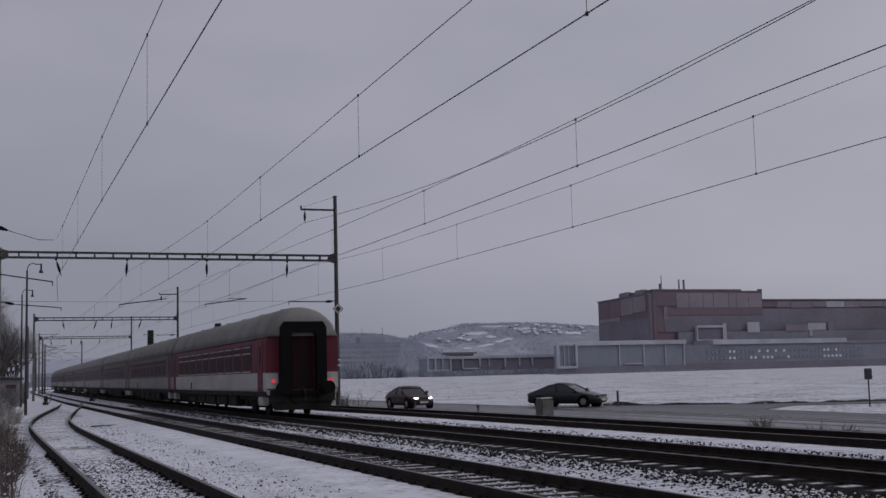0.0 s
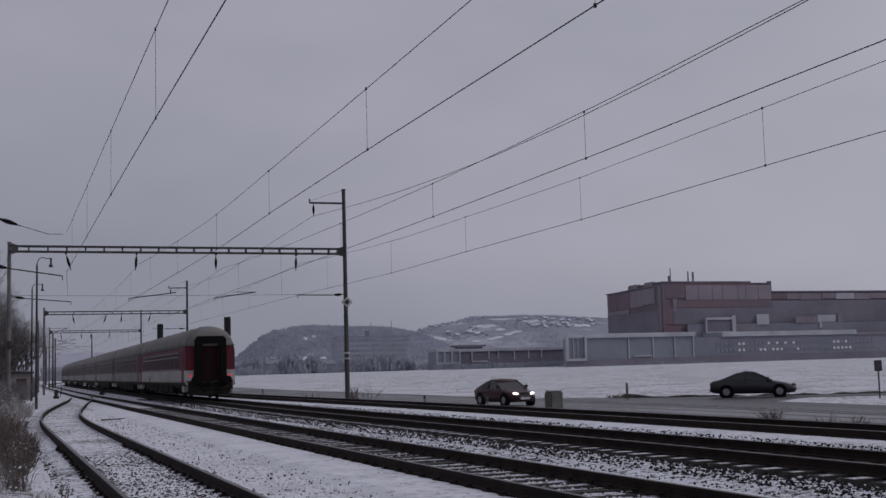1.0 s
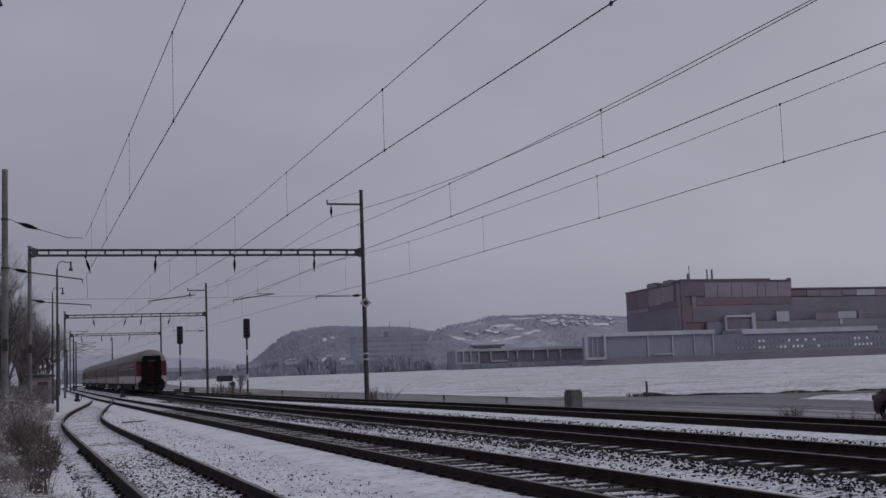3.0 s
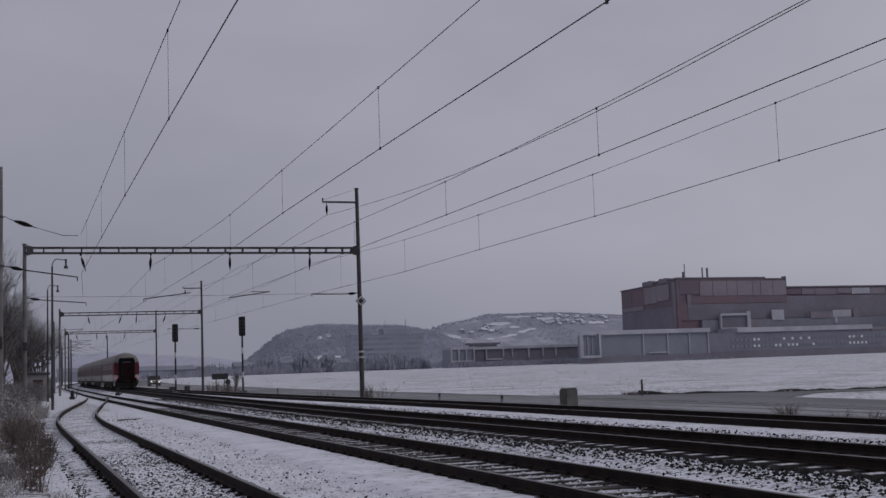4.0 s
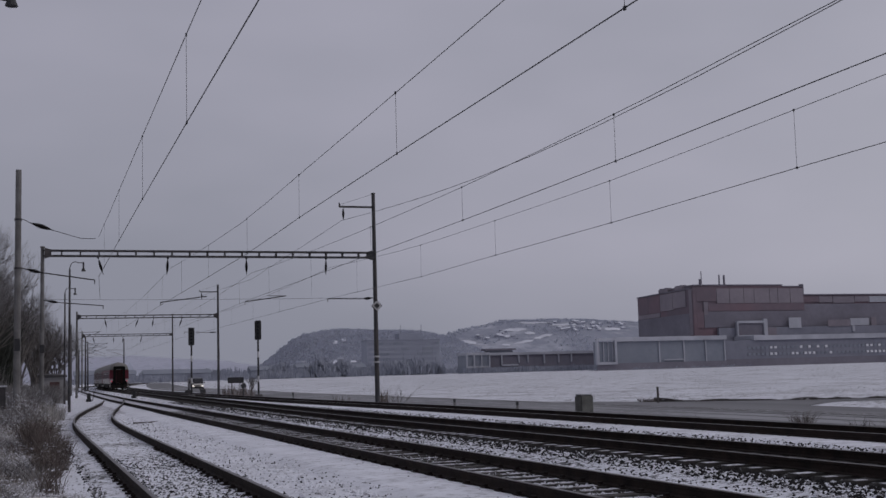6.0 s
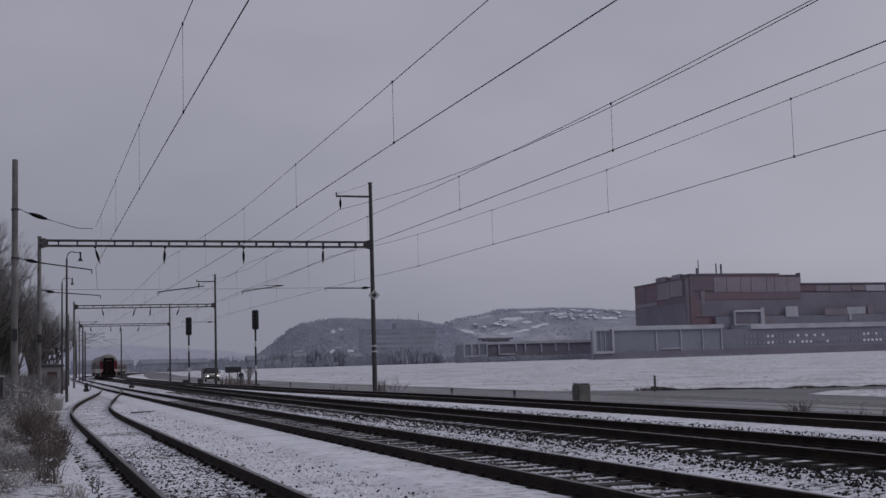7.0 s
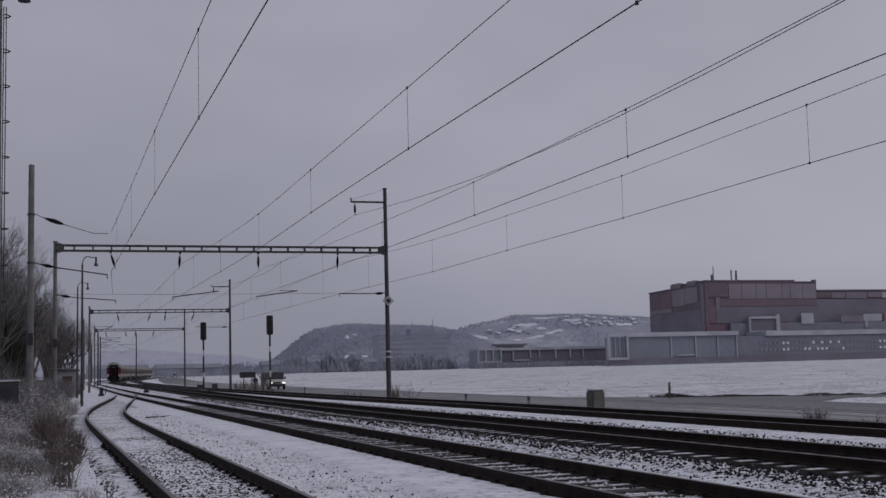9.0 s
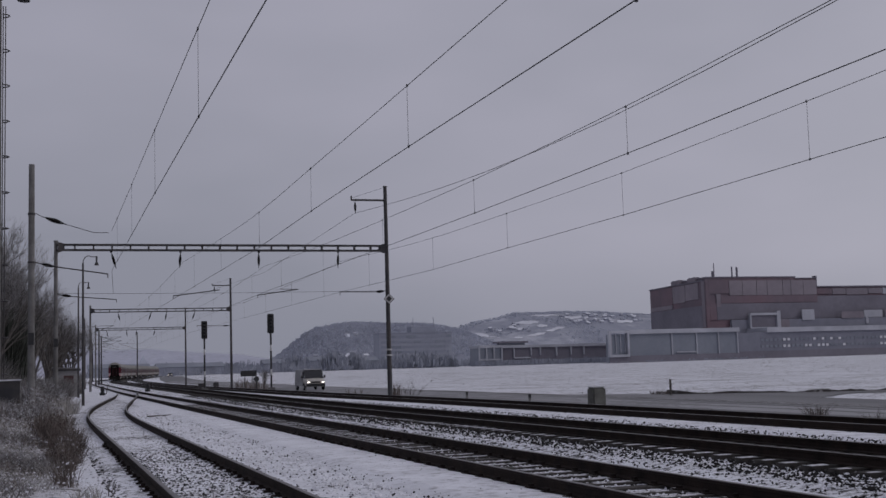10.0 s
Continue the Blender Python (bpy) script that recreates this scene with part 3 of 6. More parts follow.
def make_portal(y, xl, xr, beam_z, top, tracks, left_top=None):
    t = thing("catenary_portal", pose(0, y, 0), "steel railway portal with a ladder-like beam across the tracks", "catenary portal", "catenary portals")
    for x, h, r in ((xl, left_top or beam_z + 0.25, 0.125), (xr, top, 0.135)):
        bm = bmesh.new()
        tube(bm, (x, 0, -0.6), (x, 0, h), r, r * 0.72, n=12)
        tube(bm, (x, 0, h), (x, 0, h + 0.05), r * 0.95, r * 0.9, n=12)
        part("mast", bm, M["concrete"] if x == xl else M["steel"], t, "weathered concrete mast" if x == xl else "dark steel mast")
    for dz in (-0.18, 0.09):
        part("beam_chord", boxed(xl, xr, -0.16, 0.16, beam_z + dz - 0.045, beam_z + dz + 0.045), M["steel"], t)
    n = max(6, round((xr - xl) / 0.92))
    strut = boxed(-0.035, 0.035, -0.12, 0.12, -0.135, 0.045)
    me = bpy.data.meshes.new("beam_post")
    strut.to_mesh(me)
    strut.free()
    me.materials.append(M["steel"])
    for i in range(1, n):
        shared("beam_post", me, t, Matrix.Translation((xl + (xr - xl) * i / n, 0, beam_z)))
    for x in (xl, xr):
        s = 1 if x == xl else -1
        bm = bmesh.new()
        loft(bm, [[(x + s * 0.10, -0.2, beam_z - 0.30), (x + s * 0.10, 0.2, beam_z - 0.30), (x + s * 0.10, 0.2, beam_z + 0.22), (x + s * 0.10, -0.2, beam_z + 0.22)],
                  [(x + s * 0.42, -0.17, beam_z - 0.20), (x + s * 0.42, 0.17, beam_z - 0.20), (x + s * 0.42, 0.17, beam_z + 0.13), (x + s * 0.42, -0.17, beam_z + 0.13)]])
        part("clamp", bm, M["steel"], t)
    for x, lean in tracks:
        bm = bmesh.new()
        insulator(bm, (x, 0, beam_z - 0.28), (x + lean, 0, beam_z - 1.12))
        box(bm, x - 0.05, x + 0.05, -0.05, 0.05, beam_z - 0.30, beam_z - 0.2)
        part("hanging_insulator", bm, M["insulator"], t, "dark ribbed hanging insulator")
    return t


def feeder_arm(t, x, z, reach):
    bm = bmesh.new()
    box(bm, x - reach, x, -0.04, 0.04, z - 0.05, z + 0.05)
    tube(bm, (x - reach, 0, z + 0.1), (x, 0, z + 0.75), 0.009, n=4)
    box(bm, x - reach - 0.03, x - reach + 0.04, -0.03, 0.03, z, z + 0.22)
    part("feeder_arm", bm, M["steel"], t)
    bm = bmesh.new()
    insulator(bm, (x - reach + 0.22, 0, z - 0.05), (x - reach + 0.22, 0, z - 0.75))
    part("feeder_insulator", bm, M["insulator"], t)


p1 = make_portal(63, 0.80, 18.2, 8.02, 11.4, ((3.5, 0.25), (7.0, -0.05), (11.1, 0.0), (15.45, -0.03)))
feeder_arm(p1, 18.2, 10.65, 1.95)
cantilever(p1, (18.2, -0.05, 5.62), (15.5, -0.05, 5.42))
for x0, x1 in ((13.2, 12.0), (9.0, 7.6)):
    bm = bmesh.new()
    tube(bm, (x0, -0.05, 5.75), (x1 - 1.0, -0.05, 5.45), 0.026, n=6)
    tube(bm, (x0, -0.05, 5.75), (x0 - 1.0 * (x0 > 10), -0.05, 5.76), 0.018, n=5)
    tube(bm, (x1 - 1.0, -0.05, 5.45), (x1 - 1.0, -0.05, 5.3), 0.016, n=5)
    part("steady_arm", bm, M["steel"], p1)
cantilever(p1, (0.8, -0.05, 5.60), (3.75, -0.05, 5.14))
# speed board: a diamond on the mast, with white rings below
bm = bmesh.new()
box(bm, -0.22, 0.22, -0.19, -0.16, -0.22, 0.22, Matrix.Translation((18.22, 0, 5.17)) @ Matrix.Rotation(radians(45), 4, "Y"))
diamond = part("diamond_sign", bm, M["black"], p1, "black diamond sign with a white rim")
bm = bmesh.new()
mm = Matrix.Translation((18.22, 0, 5.17)) @ Matrix.Rotation(radians(45), 4, "Y")
for a in ((-0.20, 0.20, -0.20, -0.12), (-0.20, 0.20, 0.12, 0.20), (-0.20, -0.12, -0.12, 0.12), (0.12, 0.20, -0.12, 0.12)):
    box(bm, a[0], a[1], -0.196, -0.190, a[2], a[3], mm)
part("rim", bm, M["white"], diamond)
for z in (2.05, 2.35):
    part("white_band", tubed((18.2, 0, z), (18.2, 0, z + 0.09), 0.165, n=12), M["white"], p1)
part("lamp_box", boxed(0.80 - 0.10, 0.80 + 0.10, -0.29, -0.10, 2.95, 3.36), M["black"], p1)

p2 = make_portal(125, 4.9, 19.0, 7.95, 11.1, ((7.6, 0.2), (12.4, -0.1), (10.9, -0.3), (15.3, -0.3)), 8.4)
feeder_arm(p2, 19.0, 10.4, 1.9)
cantilever(p2, (19.0, -0.05, 6.2), (15.5, -0.05, 6.1))
p3 = make_portal(178, 7.7, 20.4, 8.0, 10.9, ((9.2, 0.2), (12.0, 0.1), (13.4, -0.1), (16.0, -0.2)), 8.6)


def make_pole(x, y, top, r, label, arms):
    t = thing("catenary_pole", pose(x, y, 0), label, "catenary pole", "catenary poles")
    bm = bmesh.new()
    tube(bm, (0, 0, -0.5), (0, 0, top), r, r * 0.8, n=14)
    part("mast", bm, M["concrete"] if r > 0.13 else M["steel"], t)
    for z in (2.7,):
        part("switch_box", boxed(-0.10, 0.10, -0.30, -0.125, z, z + 0.46), M["black"], t, "small black box strapped to the pole")
    for root, tip in arms:
        cantilever(t, root, tip)
    return t


pole = make_pole(-0.28, 48, 9.65, 0.135, "weathered concrete catenary pole with insulated arms", [((0.15, 0, 5.85), (2.82, 0, 5.24))])
bm = bmesh.new()
insulator(bm, (0.4, 0, 7.62), (1.3, 0, 7.32), 0.10)
part("insulator", bm, M["insulator"], pole)
bm = bmesh.new()
pipe(bm, [(0.15, 0, 7.75), (0.4, 0, 7.62)], 0.014, 5)
part("shackle", bm, M["steel"], pole)
bm = bmesh.new()
pipe(bm, [(1.3, 0, 7.32), (2.3, 0, 7.02), (2.85, 0, 7.02)], 0.012, 5)
part("tie_wire", bm, M["wire"], pole)
for q in (7.72, 5.85):
    part("band", tubed((0, 0, q - 0.04), (0, 0, q + 0.04), 0.145, n=12), M["steel"], pole)

for x, y, top in ((5.2, 150, 8.3), (9.0, 196, 8.5), (10.4, 218, 8.3), (8.2, 205, 8.4), (9.6, 240, 8.6), (18.2, 240, 9.5), (12.3, 300, 9)):
    t = thing("catenary_pole", pose(x, y, 0), "slim grey catenary mast with a cantilever arm", "catenary pole", "catenary poles")
    part("mast", tubed((0, 0, -0.4), (0, 0, top), 0.15, 0.10, n=8), M["steel"], t)
    s = 1 if x < 15 else -1
    bm = bmesh.new()
    tube(bm, (0, 0, 6.2), (s * 3.4, 0, 7.4), 0.03, n=5)
    tube(bm, (0, 0, 7.3), (s * 3.4, 0, 7.4), 0.025, n=5)
    tube(bm, (s * 0.8, 0, 6.5), (s * 3.0, 0, 5.7), 0.025, n=5)
    part("cantilever", bm, M["steel"], t)


def make_lamp(x, y, h):
    t = thing("street_lamp", pose(x, y, 0), "slender grey platform lamp with a curved swan neck", "street lamp", "yard lamps")
    bm = bmesh.new()
    tube(bm, (0, 0, -0.4), (0, 0, h - 0.5), 0.085, 0.05, n=8)
    part("post", bm, M["steel"], t)
    bm = bmesh.new()
    pipe(bm, [(0.30 - 0.30 * math.cos(a), 0, h - 0.5 + 0.42 * math.sin(a)) for a in [math.pi * i / 12 for i in range(9)]] + [(0.62, 0, h - 0.13), (0.74, 0, h - 0.14)], 0.026, 6)
    part("neck", bm, M["steel"], t, smooth=True)
    bm = bmesh.new()
    tube(bm, (0.74, 0, h - 0.10), (0.74, 0, h - 0.46), 0.055, 0.045, n=8)
    tube(bm, (0.74, 0, h - 0.46), (0.74, 0, h - 0.62), 0.08, 0.13, n=8)
    part("lantern", bm, M["black"], t)


make_lamp(2.35, 70, 8.3)
make_lamp(2.85, 95, 8.7)


def make_signal(x, y, z, top):
    t = thing("railway_signal", pose(x, y, z, 0, 0, -8), "black railway signal head on a dark post with white bands", "railway signal", "railway signals")
    part("base", boxed(-0.28, 0.28, -0.28, 0.28, -0.5, 0.12), M["concrete"], t, "small concrete foot", bevel=0.03)
    n = 9
    h0, h1 = 0.12, top - 1.45
    for i in range(n):
        a, b = h0 + (h1 - h0) * i / n, h0 + (h1 - h0) * (i + 1) / n
        part("post_band", tubed((0, 0, a), (0, 0, b), 0.075, n=10), M["white"] if i in (2, 6) else M["black"], t)
    bm = bmesh.new()
    w, d = 0.25, 0.16
    ring = []
    for zz, s in ((top - 1.5, 0.75), (top - 1.42, 1.0), (top - 0.08, 1.0), (top, 0.8)):
        ring.append([(-w * s, -d, zz), (w * s, -d, zz), (w * s, d, zz), (-w * s, d, zz)])
    loft(bm, ring)
    head = part("signal_head", bm, M["black"], t)
    for k in range(5):
        zz = top - 0.2 - 0.27 * k
        bm = bmesh.new()
        tube(bm, (0, -d - 0.12, zz), (0, -d + 0.01, zz), 0.10, 0.10, n=10, cap=False)
        part("lens_hood", bm, M["black"], head)
        part("lens", tubed((0, -d - 0.015, zz), (0, -d - 0.004, zz), 0.09, n=10), M["glass"], head)
    part("ladder", boxed(-0.03, 0.03, 0.12, 0.15, 0.1, top - 1.4), M["steel"], t)


make_signal(17.05, 92, 0.0, 5.80)
make_signal(13.25, 102, 0.0, 5.74)


# ---------------------------------------------------------------- the train
def ring_section(w, z0, z1, crown, n=12):
    """Right half to left half of a coach section from cant rail over the roof."""
    pts = []
    for i in range(n + 1):
        a = math.pi * i / n
        pts.append((w * math.cos(a) if abs(math.cos(a)) < 0.999 else w * math.copysign(1, math.cos(a)), z1 + (crown - z1) * math.sin(a) ** 0.85))
    return pts


def make_coach(tail):
    t = thing("passenger_coach", Matrix(), "red and grey-white express coach with lit tail lamps" if tail else "grimy grey express coach with dark red doors", "train coach", "coaches of the train")
    half, w = 12.2, 1.37
    bm = bmesh.new()
    low = [(-w + 0.06, 0.80), (-w, 1.02), (-w, 1.62), (w, 1.62), (w, 1.02), (w - 0.06, 0.80)]
    loft(bm, [[(u, y, v) for u, v in low] for y in (-half, half)])
    part("lower_body", bm, M["coach_white"] if tail else M["lower_grey"], t, "dirty grey-white lower body side")
    bm = bmesh.new()
    up = [(-w, 1.62), (-w, 2.72), (-w + 0.06, 2.95), (w - 0.06, 2.95), (w, 2.72), (w, 1.62)]
    loft(bm, [[(u, y, v) for u, v in up] for y in (-half, half)])
    part("upper_body", bm, M["coach_red"] if tail else M["band_grey"], t, "dark red window band" if tail else "dull grey-brown window band")
    bm = bmesh.new()
    rings = []
    for y, s, dz in ((-half - 0.10, 0.90, -0.40), (-half + 0.05, 0.965, -0.16), (-half + 0.5, 1.0, 0.0), (half - 0.5, 1.0, 0.0), (half - 0.05, 0.965, -0.16), (half + 0.10, 0.90, -0.40)):
        rings.append([(u * (s if v > 3.1 else 1), y, max(2.952, v + dz * max(0, (v - 2.95) / 1.1))) for u, v in ring_section(w - 0.03, 0, 2.952, 4.05, 18)])
    loft(bm, rings)
    part("roof", bm, M["coach_roof"], t, "weathered grey arched roof", smooth=True)
    part("gutter", boxed(-w - 0.02, -w + 0.03, -half + 0.1, half - 0.1, 2.93, 2.97), M["coach_roof"], t)
    part("gutter", boxed(w - 0.03, w + 0.02, -half + 0.1, half - 0.1, 2.93, 2.97), M["coach_roof"], t)
    for y in (-9.5, -5.6, -1.8, 2.0, 5.9, 9.6):
        part("roof_vent", tubed((0, y, 3.98), (0, y, 4.11), 0.24, 0.16, n=8), M["coach_roof"], t)
    for s in (-1, 1):
        for k in range(10):
            y = -8.73 + 1.94 * k
            win = part("window", boxed(s * w - 0.012, s * w + 0.010, y - 0.965, y + 0.965, 1.65, 2.74), M["maroon"] if tail else M["band_grey"], t, "dark flush coach window")
            lo, hi = (s * w + 0.012, s * w + 0.018) if s > 0 else (s * w - 0.018, s * w - 0.012)
            part("pane", boxed(lo, hi, y - 0.80, y + 0.80, 1.74, 2.34), M["coach_glass"], win)
            part("top_pane", boxed(lo, hi, y - 0.86, y + 0.86, 2.42, 2.62), M["coach_glass"], win)
            part("sill_strip", boxed(lo, hi, y - 0.78, y + 0.78, 1.66, 1.695), M["white"] if tail else M["band_grey"], win, "pale worn sill" if tail else "")
            for z in (2.395, 2.632):
                part("frame_strip", boxed(lo, hi, y - 0.70, y + 0.70, z - 0.018, z + 0.018), M["white"] if tail else M["band_grey"], win, "bright window rail" if tail else "")
        for y in (-11.25, 11.25):
            d = part("side_door", boxed(s * w - 0.015, s * w + 0.016, y - 0.45, y + 0.45, 0.92, 2.82), M["coach_red"], t, "dark red folding door")
            part("door_pane", boxed(s * w + (0.018 if s > 0 else -0.024), s * w + (0.024 if s > 0 else -0.018), y - 0.16, y + 0.16, 1.9, 2.6), M["coach_glass"], d)
            bm = bmesh.new()
            box(bm, s * w - 0.24 * (s > 0), s * w + 0.24 * (s < 0), y - 0.42, y + 0.42, 0.42, 0.75)
            part("step", bm, M["coach_white"], t, "grey entrance step", bevel=0.02)
    for s in (-1, 1):
        part("skirt", boxed(s * w - 0.03, s * w + 0.006, -half + 0.02, half - 0.02, 0.76, 0.93), M["under"], t, "dark grimy skirt")
    part("service_hatch", boxed(-w - 0.012, -w + 0.01, 5.2, 5.55, 0.98, 1.3), M["under"], t, "small dark hatch")
    # ends
    for e in (-1, 1):
        y = e * half
        bm = bmesh.new()
        outer = [(-0.86, 0.80), (-0.86, 3.28), (-0.72, 3.48), (0.72, 3.48), (0.86, 3.28), (0.86, 0.80)]
        inner = [(-0.48, 0.95), (-0.48, 2.95), (-0.40, 3.08), (0.40, 3.08), (0.48, 2.95), (0.48, 0.95)]
        vs = [[bm.verts.new((u, yy, v)) for u, v in ring] for ring, yy in ((outer, y), (outer, y + e * 0.34), (inner, y + e * 0.34), (inner, y + e * 0.02))]
        for p, q in zip(vs, vs[1:]):
            for i in range(6):
                bm.faces.new((p[i], p[(i + 1) % 6], q[(i + 1) % 6], q[i]))
        part("gangway", bm, M["rubber"], t, "black rubber gangway bellows")
        # door colour includes the recess shade
        part("end_door", boxed(-0.40, 0.40, min(y + e * 0.01, y + e * 0.07), max(y + e * 0.01, y + e * 0.07), 1.0, 2.95), M["end_red"], t, "dark red end door, recess shade in its colour")
        part("end_plate", boxed(-1.34, 1.34, min(y + e * 0.001, y + e * 0.004), max(y + e * 0.001, y + e * 0.004), 0.99, 1.61), M["coach_red"] if tail else M["band_grey"], t)
        part("end_sill", boxed(-1.22, 1.22, min(y, y + e * 0.12), max(y, y + e * 0.12), 0.55, 0.98), M["under"], t)
        for s in (-1, 1):
            if e == -1:
                part("end_panel", boxed(s * 1.13 - 0.22, s * 1.13 + 0.22, y - 0.022, y - 0.005, 1.04, 1.60), M["white"], t, "white panel round a tail lamp")
                bm = bmesh.new()
                tube(bm, (s * 1.08, y - 0.02, 1.30), (s * 1.08, y - 0.07, 1.30), 0.075, 0.07, n=12)
                part("tail_lamp", bm, M["tail"] if tail else M["glass"], t, "red glowing tail lamp" if tail else "", smooth=False)
            bm = bmesh.new()
            tube(bm, (s * 0.875, y + e * 0.1, 1.05), (s * 0.875, y + e * 0.5, 1.05), 0.09, n=8)
            tube(bm, (s * 0.875, y + e * 0.5, 1.05), (s * 0.875, y + e * 0.56, 1.05), 0.24, n=12)
            part("buffer", bm, M["rubber"], t)
        # added dark block, closes the bright gap under the coach end
        bm = bmesh.new()
        loft(bm, [[(-1.20, y - e * 0.30, v0), (1.20, y - e * 0.30, v0), (1.20, y + e * 0.05, v0), (-1.20, y + e * 0.05, v0)] if v0 > 0.4 else
                  [(-1.0, y - e * 0.25, v0), (1.0, y - e * 0.25, v0), (1.0, y, v0), (-1.0, y, v0)] for v0 in (0.24, 0.62)])
        part("end_apron", bm, M["under"], t, "dark block added below the buffers")
        bm = bmesh.new()
        pipe(bm, [(0, y + e * 0.15, 1.0), (0, y + e * 0.42, 0.9), (0, y + e * 0.45, 0.6)], 0.05, 6)
        part("coupling", bm, M["under"], t)
        for s in (-1, 1):
            bm = bmesh.new()
            pipe(bm, [(s * 0.5, y + e * 0.15, 0.9), (s * 0.5, y + e * 0.4, 0.55), (s * 0.3, y + e * 0.35, 0.45)], 0.03, 5)
            part("brake_hose", bm, M["rubber"], t)
    # underframe
    bm = bmesh.new()
    box(bm, -1.15, 1.15, -half + 0.3, half - 0.3, 0.60, 0.80)
    for y, l, dz in ((-5.2, 1.9, 0.30), (-2.6, 2.6, 0.34), (0.3, 2.4, 0.28), (3.0, 2.2, 0.34), (5.3, 1.7, 0.38)):
        for s in (-1, 1):
            box(bm, s * 0.95 - 0.32, s * 0.95 + 0.32, y - l / 2, y + l / 2, dz, 0.84)
    part("underframe", bm, M["under"], t, "grimy underframe with equipment boxes")
    for y in (-8.6, 8.6):
        bm = bmesh.new()
        for s in (-1, 1):
            box(bm, s * 1.0 - 0.07, s * 1.0 + 0.07, y - 1.75, y + 1.75, 0.42, 0.62)
            for q in (-1.28, 1.28):
                box(bm, s * 1.0 - 0.12, s * 1.0 + 0.12, y + q - 0.22, y + q + 0.22, 0.32, 0.66)
            box(bm, s * 0.95 - 0.12, s * 0.95 + 0.12, y - 0.4, y + 0.4, 0.35, 0.84)
        box(bm, -1.0, 1.0, y - 0.35, y + 0.35, 0.45, 0.8)
        bogie = part("bogie", bm, M["under"], t)
        for q in (-1.28, 1.28):
            for s in (-1, 1):
                bm = bmesh.new()
                x = s * 0.74
                tube(bm, (x - 0.065, y + q, 0.46), (x + 0.065, y + q, 0.46), 0.46, n=20)
                part("wheel", bm, M["under"], bogie)
            part("axle", tubed((-0.7, y + q, 0.46), (0.7, y + q, 0.46), 0.08, n=8), M["under"], bogie)
    return t


TRAIN = [make_coach(True)]
plain = make_coach(False)
TRAIN.append(plain)
for _ in range(7):
    TRAIN.append(copy_thing(plain, Matrix()))


def train_rows(k):
    rows = []
    for i in range(0, 21):
        t = i * 0.5
        rear = 43.2 + 23.4 * t
        # distance along the track to the middle of coach k
        y0 = rear + 12.2
        s, y = 0.0, y0
        want = k * 25.0
        while s < want:
            a = heading("middle", y)
            y += math.cos(a)
            s += 1.0
        y -= (s - want)
        ya, yb = y - 8.6, y + 8.6
        xa, xb = TRACK["middle"](ya), TRACK["middle"](yb)
        rows.append((t, pose((xa + xb) / 2, y, LEVEL["middle"], 0, 0, -math.degrees(math.atan2(xb - xa, yb - ya)))))
    return rows


# ---------------------------------------------------------------- road vehicles
def body_ring(y, hw, z0, z1, shoulder=0.10):
    """A rounded section of a car body at y."""
    zm = z0 + (z1 - z0) * 0.55
    return [(-hw * 0.90, y, z0), (-hw * 0.985, y, z0 + 0.09), (-hw, y, zm), (-hw * 0.975, y, z1 - shoulder * 0.6), (-hw * 0.90, y, z1 - shoulder * 0.12), (-hw * 0.45, y, z1 + 0.015),
            (hw * 0.45, y, z1 + 0.015), (hw * 0.90, y, z1 - shoulder * 0.12), (hw * 0.975, y, z1 - shoulder * 0.6), (hw, y, zm), (hw * 0.985, y, z0 + 0.09), (hw * 0.90, y, z0)]


def make_wheel(t, x, y, r, s):
    bm = bmesh.new()
    tube(bm, (x - 0.09, y, r), (x + 0.09, y, r), r, n=22)
    bmesh.ops.bevel(bm, geom=[e for e in bm.edges if abs(e.verts[0].co.x - e.verts[1].co.x) < 1e-5], offset=0.03, segments=2, affect="EDGES")
    w = part("wheel", bm, M["rubber"], t)
    bm = bmesh.new()
    tube(bm, (x + s * 0.075, y, r), (x + s * 0.097, y, r), r * 0.62, r * 0.56, n=16)
    for k in range(6):
        a = k * math.tau / 6
        tube(bm, (x + s * 0.097, y + 0.05 * math.cos(a), r + 0.05 * math.sin(a)), (x + s * 0.10, y + r * 0.52 * math.cos(a), r + r * 0.52 * math.sin(a)), 0.022, n=5)
    part("rim", bm, M["car_rim"], w)


M["clump_snow"] = material("lumpy_snow", (0.76, 0.77, 0.82), (0.66, 0.66, 0.71), 3.0, 0.85)
M["car_rim"] = material("grey_wheel_rim", (0.30, 0.30, 0.31), None, 6, 0.4, 0.6)
M["clear_lamp"] = material("unlit_lamp_glass", (0.14, 0.14, 0.15), None, 5, 0.12)
M["rear_lamp"] = material("red_rear_lamp", (0.25, 0.015, 0.015), None, 5, 0.2)


